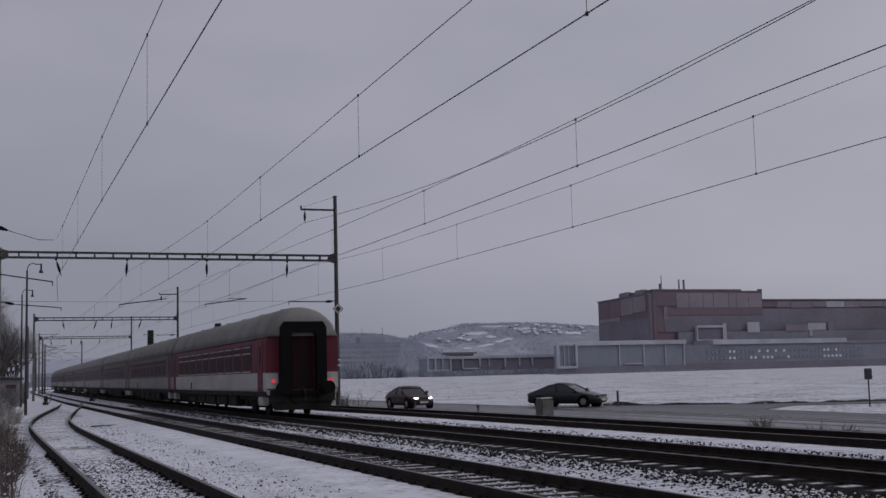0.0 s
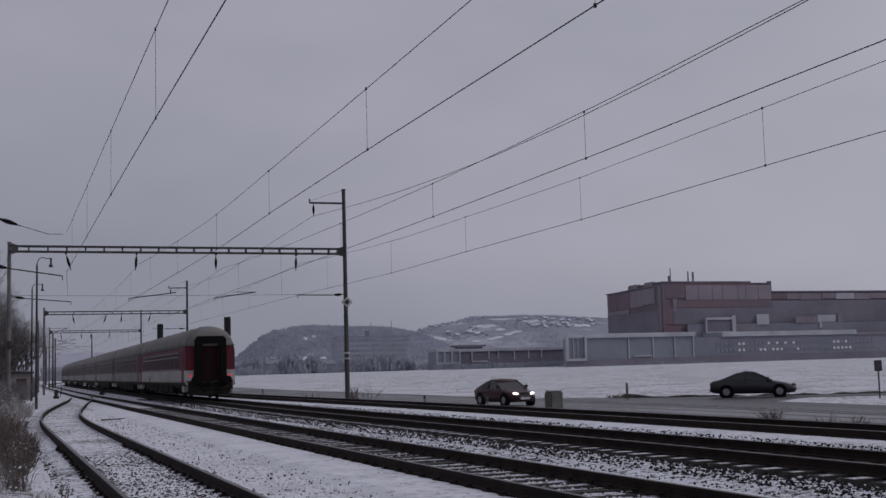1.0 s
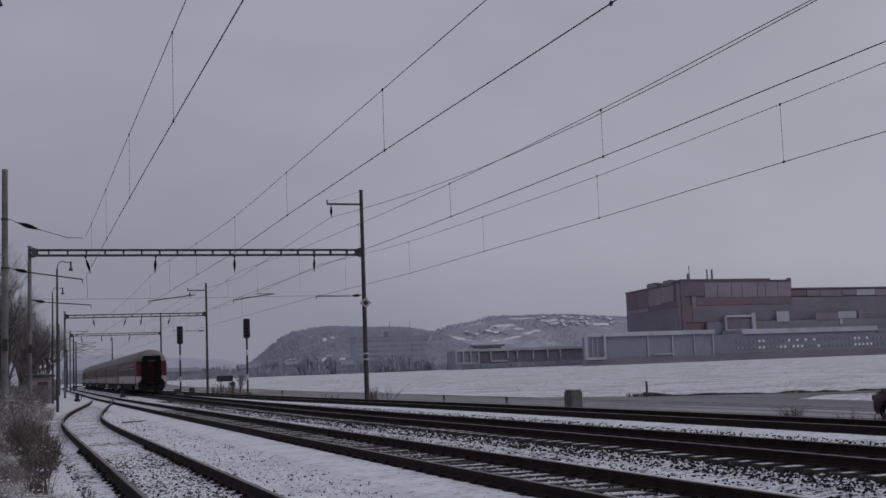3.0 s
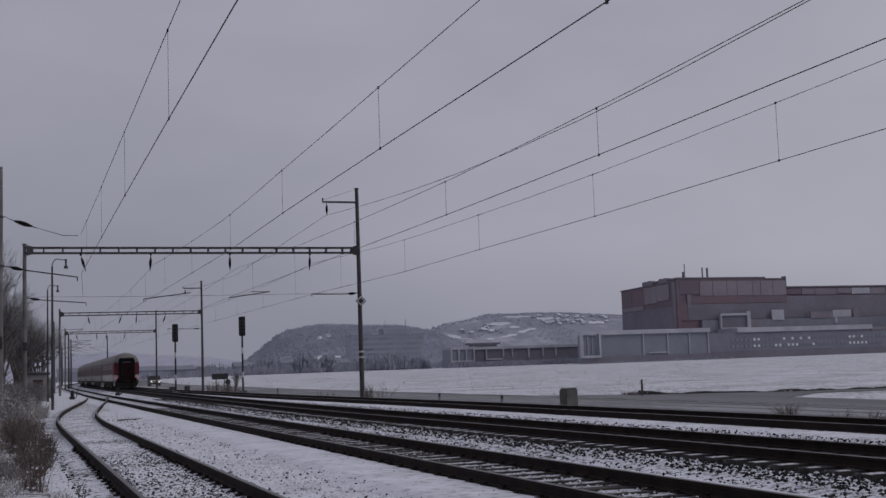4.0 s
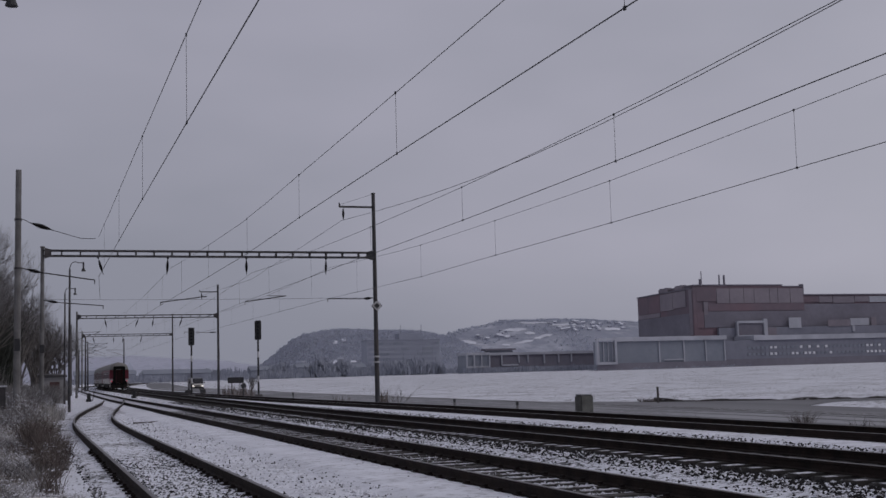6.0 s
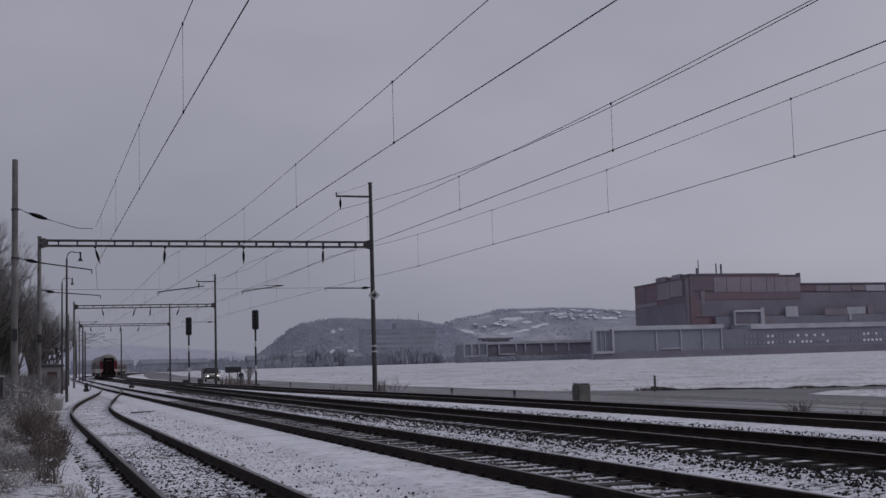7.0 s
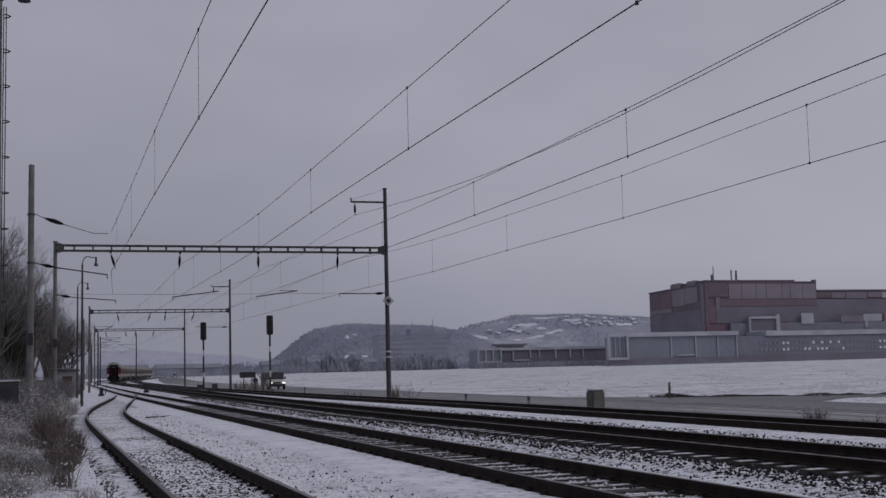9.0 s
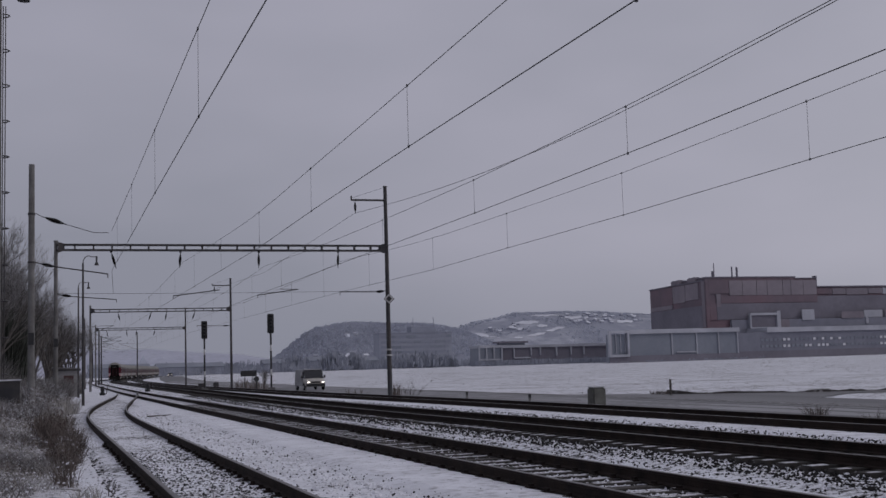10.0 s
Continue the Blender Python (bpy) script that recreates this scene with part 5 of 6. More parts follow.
def leaves(name, label, mat, spots, seed):
    """Small withered leaves scattered through the brush; spots: x, y, reach, count, low, high, size."""
    rng = np.random.default_rng(seed)
    verts, faces = [], []
    for x, y, reach, count, low, high, size in spots:
        for _ in range(count):
            a, d = rng.uniform(0, math.tau), reach * rng.random() ** 0.5
            px, py = x + d * math.cos(a), y + 1.6 * d * math.sin(a)
            dome = 1 - 0.65 * (d / reach) ** 2
            c = np.array((px, py, ground_height(px, py) + low + (high * dome - low) * rng.random()))
            u, w = rng.normal(size=3), rng.normal(size=3)
            u = u / np.linalg.norm(u) * size * rng.uniform(0.6, 1.4)
            w = w / np.linalg.norm(w) * size * 0.45
            k = len(verts)
            verts += [tuple(c - u), tuple(c + w), tuple(c + u), tuple(c - w + 0.2 * u)]
            faces.append((k, k + 1, k + 2, k + 3))
    me = bpy.data.meshes.new(name)
    me.from_pydata(verts, [], faces)
    me.materials.append(mat)
    return tagged(new(name, me), label, "dead leaves", kind="stuff")


leaves("brown_leaves", "withered brown leaves clinging to dead weeds", M["leaf"],
       [(0.50, 24.5, 0.36, 1500, 0.05, 0.90, 0.022), (0.36, 22.4, 0.30, 600, 0.03, 0.55, 0.020), (0.25, 29, 0.45, 1100, 0.05, 0.95, 0.024), (-0.5, 26, 0.9, 900, 0.02, 0.5, 0.022),
        (-0.8, 20, 0.8, 700, 0.0, 0.30, 0.020), (0.0, 40, 0.9, 900, 0.1, 1.3, 0.030), (-1.0, 33, 1.0, 900, 0.1, 0.9, 0.026)], 61)
leaves("frosted_leaves", "grey leaves dusted with snow in low weeds", M["frost_leaf"],
       [(-0.5, 18, 0.8, 1400, 0.0, 0.28, 0.020), (-0.7, 23, 1.0, 1800, 0.0, 0.45, 0.022), (-0.9, 29, 1.2, 1600, 0.0, 0.6, 0.024), (-0.6, 36, 1.1, 1300, 0.1, 0.9, 0.028),
        (-0.3, 46, 1.2, 1300, 0.2, 1.3, 0.034), (0.1, 58, 1.4, 1200, 0.2, 1.6, 0.042), (0.55, 23.5, 0.35, 260, 0.1, 0.7, 0.018)], 62)


def field_stubble():
    """Low dark tufts and clods that stick out of the thin snow on the field."""
    rng = random.Random(77)
    spots = []
    for _ in range(2600):
        d = 62 + 200 * rng.random() ** 1.7
        x = rng.uniform(31, 44 + 0.66 * d)
        if x < 31 + max(0.0, (d - 62) * 0.02) or noise.noise((x * 0.05, d * 0.02, 3.0)) < -0.18:
            continue
        spots.append((x, d, 0.25, 2, 0.06 + 0.0003 * d, 0.9, 0.022 + 0.0002 * d))
    for _ in range(420):
        x, d = rng.uniform(33.5, 62), rng.uniform(28, 47)
        if d < 47.5 - 0.36 * max(0.0, x - 40):
            spots.append((x, d, 0.3, 3, 0.07, 0.9, 0.014))
    stalks("field_stubble", "dark stubble tufts poking through thin field snow", M["dead"], spots, 78)


field_stubble()
stalks("roadside_weeds", "thin dead weeds at the road's edge", M["dead"],
       [(19.9, 27.5, 0.14, 80, 0.72, 0.6, 0.010), (19.9, 33.5, 0.07, 40, 0.36, 0.5, 0.009), (32.4, 58.6, 0.5, 160, 0.30, 0.6, 0.014), (34.2, 56.2, 0.7, 90, 0.22, 0.6, 0.012), (38.5, 52.4, 0.9, 70, 0.2, 0.6, 0.012), (43.5, 50.0, 1.2, 60, 0.2, 0.6, 0.012), (19.9, 25.4, 0.08, 30, 0.45, 0.4, 0.008), (19.9, 24.2, 0.25, 50, 0.5, 0.6, 0.008), (20.0, 27.5, 0.2, 9, 0.5, 0.35, 0.01), (20.1, 25.2, 0.25, 12, 0.55, 0.5, 0.01), (19.4, 66, 0.35, 60, 1.1, 0.25, 0.016), (19.5, 75, 1.0, 30, 0.5, 0.35, 0.016),
        (19.7, 37.0, 0.3, 24, 0.35, 0.5, 0.01), (18.6, 110, 1.5, 160, 1.2, 0.3, 0.022), (6.2, 29.6, 0.08, 9, 0.25, 0.6, 0.006), (5.0, 23, 0.05, 5, 0.2, 0.6, 0.005)], 8)


# ---------------------------------------------------------------- loose ballast stones
def stones(name, label, mat, zones, seed):
    rng = np.random.default_rng(seed)
    base = np.array([(1, 0, 0), (-1, 0, 0), (0, 1, 0), (0, -1, 0), (0, 0, 1), (0, 0, -1)], float)
    tri = np.array([(0, 2, 4), (2, 1, 4), (1, 3, 4), (3, 0, 4), (2, 0, 5), (1, 2, 5), (3, 1, 5), (0, 3, 5)])
    verts, faces = [], []
    for track, u0, u1, y0, y1, count, z, size in zones:
        for _ in range(count):
            y = y0 + (y1 - y0) * rng.random() ** 1.7
            u = u0 + (u1 - u0) * rng.random()
            x = TRACK[track](y) + u
            s = size * rng.uniform(0.55, 1.35) * np.array([rng.uniform(0.7, 1.3), rng.uniform(0.7, 1.3), rng.uniform(0.5, 0.9)])
            a = rng.uniform(0, math.tau)
            c, q = math.cos(a), math.sin(a)
            p = base * s * rng.uniform(0.75, 1.25, (6, 1))
            p = np.stack([p[:, 0] * c - p[:, 1] * q + x, p[:, 0] * q + p[:, 1] * c + y, p[:, 2] + z + s[2] * rng.uniform(-0.25, 0.45)], 1)
            faces.append(tri + 6 * len(verts))
            verts.append(p)
    me = bpy.data.meshes.new(name)
    me.from_pydata(np.concatenate(verts).tolist(), [], np.concatenate(faces).tolist())
    me.materials.append(mat)
    return tagged(new(name, me), label, "ballast", kind="stuff")


stones("bare_ballast_stones", "dark angular ballast stones poking out of the snow", M["stone"],
       [("middle", -2.25, -1.0, 7, 85, 6600, -0.148, 0.030), ("middle", -2.8, -2.2, 7, 70, 1100, -0.165, 0.022), ("near", -1.55, -0.98, 8, 60, 3600, -0.160, 0.022), ("near", -2.3, -1.5, 8, 45, 500, -0.165, 0.018),
        ("near", -3.7, -2.2, 7, 52, 420, -0.180, 0.020), ("near", -0.66, 0.66, 7, 60, 3600, -0.172, 0.024),
        ("siding", -0.66, 0.66, 9, 80, 3000, -0.176, 0.018), ("siding", -0.66, 0.66, 8.5, 27, 3200, -0.172, 0.021), ("siding", -1.4, -0.84, 9, 50, 1100, -0.19, 0.024), ("siding", 0.84, 1.2, 9, 50, 700, -0.19, 0.022),
        ("siding", 1.4, 3.4, 9, 60, 260, -0.200, 0.018), ("middle", 2.2, 2.9, 10, 80, 2400, -0.14, 0.026), ("far", -2.15, -1.62, 9, 80, 1700, -0.105, 0.024), ("far", -1.05, -0.82, 9, 80, 700, -0.095, 0.022)], 11)
stones("snowy_ballast_stones", "ballast stones capped with snow", M["clump_snow"],
       [("middle", -2.4, -1.2, 7, 80, 4200, -0.152, 0.025), ("near", -0.66, 0.66, 7, 60, 2600, -0.170, 0.024), ("siding", -0.66, 0.66, 9, 70, 2000, -0.174, 0.020)], 12)
# grey lumps set low to pass for shaded dimples
stones("snow_lumps", "sunk grey lumps imitating shaded dimples in trodden snow", M["grey_lump"],
       [("siding", 1.3, 3.9, 8, 66, 4200, -0.211, 0.032), ("siding", -1.9, -1.2, 9, 50, 500, -0.200, 0.022)], 17)
stones("snow_lumps", "low lumps of clean snow between the tracks", M["clump_snow"],
       [("siding", 1.3, 3.9, 8, 66, 4200, -0.204, 0.040)], 18)
stones("snow_clumps", "small clumps of snow caught in the grass", M["clump_snow"],
       [("siding", -5.2, -1.75, 13, 48, 900, 0.02, 0.020), ("siding", -3.2, -1.6, 11, 22, 400, -0.10, 0.015)], 13)


# ---------------------------------------------------------------- distance: factory, town and hills
def prism(plan, z0, z1):
    """An upright block over a plan of corners."""
    bm = bmesh.new()
    loft(bm, [[(x, y, z) for x, y in plan] for z in (z0, z1)])
    return bm


WEST_CORNER, WEST_END = Vector((272.2, 449.4)), Vector((282.0, 516.0))


def west_panel(s0, s1, z0, z1, proud):
    """A cladding sheet on the slanting west wall, from s0 to s1 of its length."""
    run = WEST_END - WEST_CORNER
    out = Vector((-run.y, run.x)).normalized()
    a, b = WEST_CORNER + run * s0, WEST_CORNER + run * s1
    return prism([(a + out * proud), (a + out * 0.02), (b + out * 0.02), (b + out * proud)], z0, z1)


def make_factory():
    t = thing("factory_hall", pose(0, 0, -0.6), "huge red-brown factory hall with grey upper cladding", "factory")
    g = 0.6
    part("main_wall", prism([tuple(WEST_CORNER), (329.4, 449.4), (329.4, 516), tuple(WEST_END)], 0, 34.2 + g), M["brick"], t)
    part("east_wall", boxed(329.45, 520, 452, 520, 0, 31.0 + g), M["brick"], t)
    part("attic_wall", prism([(273.0, 449.6), (318.4, 449.6), (318.4, 490), (279.6, 490)], 34.2 + g, 35.3 + g), M["brick"], t)
    part("attic_wall", boxed(318.45, 329.4, 449.6, 500, 34.2 + g, 34.7 + g), M["brick"], t)
    # cladding of the slanting west side: a pink bay, a grey bay, darker lower wall
    for s0, s1, z0, z1, mat in ((0.10, 0.32, 26.5, 33.6, "brick2"), (0.325, 0.55, 26.0, 33.6, "brick2"), (0.555, 0.78, 25.6, 33.6, "brick"), (0.785, 0.985, 25.6, 33.6, "brick"),
                                (0.56, 0.97, 23.6, 25.5, "brick2"), (0.0, 0.045, 14, 33.9, "brick2"), (0.05, 0.99, 0.0, 23.4, "dark_wall")):
        part("side_panel", west_panel(s0, s1, z0 + g, z1 + g, 0.35), M[mat], t)
    part("corner_pilaster", boxed(272.3, 274.0, 448.9, 449.38, 0, 34.6 + g), M["brick"], t, "dark red corner strip")
    # front cladding: a red bay at the corner, then grey sheets of uneven width
    part("front_panel", boxed(274.1, 284.0, 448.95, 449.38, 28.4 + g, 34.3 + g), M["brick"], t)
    part("front_panel", boxed(274.1, 277.4, 448.95, 449.38, 17.0 + g, 24.0 + g), M["brick"], t)
    part("front_panel", boxed(277.5, 279.6, 448.9, 449.38, 22.6 + g, 28.2 + g), M["brick2"], t)
    x = 284.2
    for k, w in enumerate((6.6, 7.2, 5.4, 8.0, 4.2, 6.5, 7.0)):
        part("upper_panel", boxed(x, x + w - 0.2, 448.9, 449.38, 27.5 + g, 34.0 + g), M["brick2"], t, "grey upper cladding panel")
        x += w
    part("red_band", boxed(279.8, 329.2, 449.0, 449.38, 24.2 + g, 27.4 + g), M["brick"], t, "dull red cladding band")
    x = 329.8
    for k, w in enumerate((9.5, 7.4, 12.0, 8.2, 10.5, 9.0, 14.0, 8.0, 11.0, 12.5, 9.0, 13.0, 10.0, 15.0, 12.0, 13.0)):
        part("upper_panel", boxed(x, x + w - 0.25, 451.5, 451.96, 27.9 + g - (k % 3) * 0.25, 30.4 + g), M["brick2"] if k % 4 else M["pale_wall"] if k == 4 else M["brick"], t)
        x += w
    part("parapet", prism([(272.8, 449.2), (318.5, 449.2), (318.5, 490.4), (279.4, 490.4)], 35.3 + g, 35.75 + g), M["dark_wall"], t, "dark parapet edge")
    part("parapet", boxed(318.5, 329.6, 449.2, 500.4, 34.7 + g, 35.1 + g), M["dark_wall"], t)
    part("parapet", boxed(329.0, 329.6, 449.3, 452, 31.0 + g, 35.9 + g), M["dark_wall"], t)
    part("parapet", boxed(329.7, 520, 451.2, 520.4, 31.0 + g, 31.5 + g), M["dark_wall"], t)
    part("parapet", west_panel(0.02, 1.0, 34.0 + g, 34.5 + g, 0.5), M["dark_wall"], t)
    part("dark_band", boxed(277.6, 329.2, 449.0, 449.38, 17 + g, 24.0 + g), M["dark_wall"], t, "dark purple-grey wall band")
    part("dark_band", boxed(329.5, 520, 450.4, 451.98, 17 + g, 27.0 + g), M["dark_wall"], t, "dark purple-grey wall band")
    part("lower_wall", boxed(283.6, 520, 447.5, 448.85, 0, 16.8 + g), M["office_wall"], t)
    for x, h, r in ((281.9, 38.8, 0.75), (282.5, 42.4, 0.22), (291.6, 40.8, 0.35), (294.1, 40.6, 0.5)):
        part("chimney", tubed((x, 458, 34), (x, 458, h + g), r, r * 0.9, n=10), M["dark_wall"], t)
    for s0, s1, z1 in ((0.15, 0.29, 36.1), (0.42, 0.58, 36.2)):
        unit = part("roof_unit", west_panel(s0, s1, 34.6 + g, z1 + g, -3.0), M["brick2"], t, "boxy rooftop air unit")
        for q in (0.25, 0.75):
            part("fan_cowl", west_panel(s0 + (s1 - s0) * (q - 0.12), s0 + (s1 - s0) * (q + 0.12), z1 + g, z1 + 0.3 + g, -2.4), M["dark_wall"], unit)
    # pale framed bay and loading panels
    bm = bmesh.new()
    for a in ((291.9, 292.6, 13.3, 20.0), (305.6, 307.4, 12, 21.0)):
        box(bm, a[0], a[1], 446, 447.4, a[2], a[3])
    box(bm, 292.6, 305.6, 446, 447.4, 19.2, 20.2)
    box(bm, 292.6, 305.6, 446, 447.4, 12.8, 14.0)
    part("bay_frame", bm, M["pale_wall"], t, "pale framed bay on the front")
    part("bay_glazing", boxed(292.6, 305.6, 446.9, 447.3, 14.0, 19.2), M["dark_wall"], t, "dark recessed glazing")
    for x0, x1, z0, z1, mat in ((319.3, 325.7, 16.8, 21.4, "pale_wall"), (307.9, 312.6, 13.2, 17.2, "brick2"), (340, 352, 17.2, 20.2, "brick2"), (353.2, 363.2, 17.6, 20.8, "pale_wall"),
                                (353.0, 354.4, 14.9, 17.5, "pale_wall"), (364.6, 367.4, 17.4, 21.2, "brick2")):
        part("panel", boxed(x0, x1, 448.4 if z0 > 17.3 else 447.1, 448.8 if z0 > 17.3 else 447.46, z0, z1), M[mat], t, "pale blank panel" if mat == "pale_wall" else "")


make_factory()


def make_glazed_annex():
    t = thing("glazed_annex", pose(0, 0, -0.6), "long low annex with a pale roof fascia and dark glazing", "factory annex")
    y = 425
    part("wall", boxed(213, 272, y, y + 2.5, 0, 11.8), M["far_glass"], t)
    part("fascia", boxed(221.5, 272, y - 1.2, y + 2.5, 11.8, 13.5), M["pale_wall"], t, "pale flat roof edge")
    part("plinth", boxed(213, 272, y - 0.5, y + 0.1, 0, 3.2), M["dark_wall"], t)
    bm = bmesh.new()
    box(bm, 212.5, 213.2, y - 1.5, y, 2.8, 13.2)
    box(bm, 220.6, 221.4, y - 1.5, y, 2.8, 13.2)
    box(bm, 213.2, 220.6, y - 1.5, y, 12.3, 13.2)
    box(bm, 213.2, 220.6, y - 1.5, y, 2.8, 3.8)
    part("end_frame", bm, M["pale_wall"], t, "pale picture-frame bay")
    for x in (241.0, 252.3, 262.5, 271.4):
        part("pier", boxed(x - 0.25, x + 0.25, y - 0.5, y, 3.2, 11.8), M["pale_wall"], t)
    for x in range(214, 221, 2):
        part("mullion", boxed(x - 0.12, x + 0.12, y - 0.4, y, 4.0, 11.9), M["pale_wall"], t)
    part("low_sill", boxed(243, 252, y - 0.7, y - 0.05, 3.9, 4.4), M["pale_wall"], t)


make_glazed_annex()


def make_office_annex():
    t = thing("office_annex", pose(0, 0, -0.6), "long dark office wing with rows of lit windows", "factory annex")
    part("wall", boxed(276, 520, 432, 446, 0, 11.4), M["office_wall"], t)
    part("plinth", boxed(276, 520, 431.6, 431.97, 0, 3.6), M["dark_wall"], t)
    part("fascia", boxed(290, 360, 431, 446, 11.4, 13.4), M["pale_wall"], t, "pale roof edge")
    part("fascia", boxed(360, 520, 431.4, 446, 11.0, 12.2), M["brick2"], t, "dull roof edge")
    def row(z, glowing, x0, x1):
        for i in range(int((x1 - x0) / 2.15)):
            x = x0 + i * 2.15
            lit_one = any(abs(x - q) < 1.08 for q in glowing)
            win = part("window", boxed(x - 0.85, x + 0.85, 431.86, 431.97, z - 0.12, z + 1.15), M["office_wall"], t)
            part("pane", boxed(x - 0.6, x + 0.6, 431.78, 431.85, z, z + 1.02), M["far_lit"] if lit_one else M["far_glass"], win, "lit window pane" if lit_one else "")

    row(7.75, (298.9, 301.3, 312.8, 317.4, 322.2, 326.6, 348.4, 350.8, 355.0), 288.0, 372)
    row(5.05, (299.1, 301.5, 309.6, 312.2, 316.8, 318.6, 320.9, 328.5, 348.4, 350.6, 352.7, 354.8, 357.0), 288.0, 372)
    row(2.4, (301.4, 350.4, 352.4, 354.6), 296.0, 360)


make_office_annex()


def make_far_buildings():
    t = thing("low_warehouse", pose(0, 0, -0.6), "far low warehouse with a pale framed front", "warehouse")
    g, y = 0.6, 540
    part("pavilion", boxed(199.4, 210.4, y - 5.2, y + 8, 0, 8.6 + g), M["far_glass"], t, "projecting glazed pavilion")
    part("fascia", boxed(198.8, 211.0, y - 6, y + 8, 8.6 + g, 9.9 + g), M["pale_wall"], t, "pale roof edge")
    part("sill", boxed(198.8, 211.0, y - 6, y - 5.25, 2.6 + g, 3.4 + g), M["pale_wall"], t)
    for x in (199.1, 202.8, 206.6, 210.7):
        part("post", boxed(x - 0.32, x + 0.32, y - 6, y - 5.25, 3.4 + g, 8.6 + g), M["pale_wall"], t)
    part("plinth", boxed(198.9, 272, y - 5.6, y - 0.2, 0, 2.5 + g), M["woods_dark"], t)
    part("wall", boxed(211.05, 272, y, y + 8, 0, 8.4 + g), M["dark_wall"], t)
    part("roof_edge", boxed(211.05, 272, y - 1, y + 8, 8.4 + g, 9.7 + g), M["pale_wall"], t)
    part("roof_slab", boxed(211.5, 227.4, y + 1, y + 8, 10.8 + g, 11.7 + g), M["dark_wall"], t, "dark raised roof slab")
    part("roof_light", boxed(213, 226, y + 2, y + 7, 9.7 + g, 10.8 + g), M["far_glass"], t)
    for x, z0 in ((211.6, 3.2), (219.1, 3.4), (228.1, 4.6), (233.0, 4.6), (241.7, 4.0), (249.5, 4.4), (256.5, 4.4)):
        part("pier", boxed(x - 0.30, x + 0.30, y - 0.8, y - 0.02, z0 + g, 8.4 + g), M["pale_wall"], t)
    part("sill", boxed(219.4, 227.8, y - 0.7, y - 0.05, 3.2 + g, 3.9 + g), M["pale_wall"], t)
    t = thing("office_block", pose(0, 0, -0.6), "far grey office block with horizontal window bands", "office block")
    y = 760
    rng = random.Random(5)
    part("wall", boxed(213, 264, y, y + 14, 0, 23.2), M["office_far"], t)
    part("plant_room", boxed(236, 253, y + 2, y + 12, 23.2, 27.8), M["office_far"], t, "rooftop plant room")
    part("parapet", boxed(212.7, 264.3, y - 0.4, y + 14.3, 23.2, 23.9), M["office_band"], t)
    for k in range(6):
        x = 214.0
        while x < 261:
            w = rng.choice((3.4, 5.0, 7.2, 9.6))
            w = min(w, 263.4 - x)
            part("window_band", boxed(x, x + w - 0.35, y - 0.3, y - 0.02, 3.2 + k * 3.4, 4.9 + k * 3.4), M["office_band"] if rng.random() < 0.8 else M["far_glass"], t)
            x += w
    for x, h, r in ((237.6, 33.5, 0.30), (244.2, 31.4, 0.22), (252.0, 34.0, 0.34), (254.5, 29.0, 0.22)):
        part("mast", tubed((x, y + 3, 22.0), (x, y + 3, h), r, r * 0.5, n=6), M["office_band"], t)
    rng = random.Random(8)
    for x, y, w, d, h in ((118, 620, 14, 10, 5), (146, 640, 12, 10, 6), (160, 600, 14, 10, 5), (66, 620, 18, 12, 4.5), (82, 640, 22, 12, 4.5), (50, 680, 16, 12, 5), (30, 640, 12, 10, 5), (104, 700, 20, 12, 4)):
        t = thing("far_building", pose(x, y, -0.4), "far low building, walls and roof greyed by painted haze", "building", "far buildings")
        # walls and roof wear haze-tinted greys
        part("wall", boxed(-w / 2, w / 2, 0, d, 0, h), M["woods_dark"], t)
        bm = bmesh.new()
        loft(bm, [[(-w / 2 - 0.5, -0.5, h), (w / 2 + 0.5, -0.5, h), (w / 2 + 0.5, d + 0.5, h), (-w / 2 - 0.5, d + 0.5, h)], [(-w / 2 - 0.5, d * 0.45, h + 2.2), (w / 2 + 0.5, d * 0.45, h + 2.2), (w / 2 + 0.5, d * 0.55, h + 2.2), (-w / 2 - 0.5, d * 0.55, h + 2.2)]])
        part("roof", bm, M["far_glass"], t)
        for i in range(3):
            part("window", boxed(-w / 2 + (i + 0.6) * w / 3.6, -w / 2 + (i + 0.6) * w / 3.6 + 1.8, -0.15, 0, h * 0.35, h * 0.65), M["far_glass"], t)


make_far_buildings()


def make_church():
    # church takes the haze-paled woods colour
    t = thing("church", pose(60.4, 720, -0.3), "far church with a pointed tower, haze-paled in colour", "church")
    part("nave", boxed(0, 16, 0, 9, 0, 4), M["woods"], t)
    bm = bmesh.new()
    loft(bm, [[(-0.4, -0.4, 4), (16.4, -0.4, 4), (16.4, 9.4, 4), (-0.4, 9.4, 4)], [(0, 4.2, 6.5), (16, 4.2, 6.5), (16, 4.8, 6.5), (0, 4.8, 6.5)]])
    part("roof", bm, M["woods"], t)
    part("tower", boxed(-4.4, -0.02, 2, 6.4, 0, 7.5), M["woods"], t)
    bm = bmesh.new()
    loft(bm, [[(-4.6, 1.8, 7.5), (0.1, 1.8, 7.5), (0.1, 6.6, 7.5), (-4.6, 6.6, 7.5)], [(-2.3, 4.1, 12.2), (-2.1, 4.1, 12.2), (-2.1, 4.3, 12.2), (-2.3, 4.3, 12.2)]])
    part("spire", bm, M["woods"], t)


make_church()


def ridge(profile, x):
    return float(np.interp(x, [a for a, _ in profile], [b for _, b in profile]))


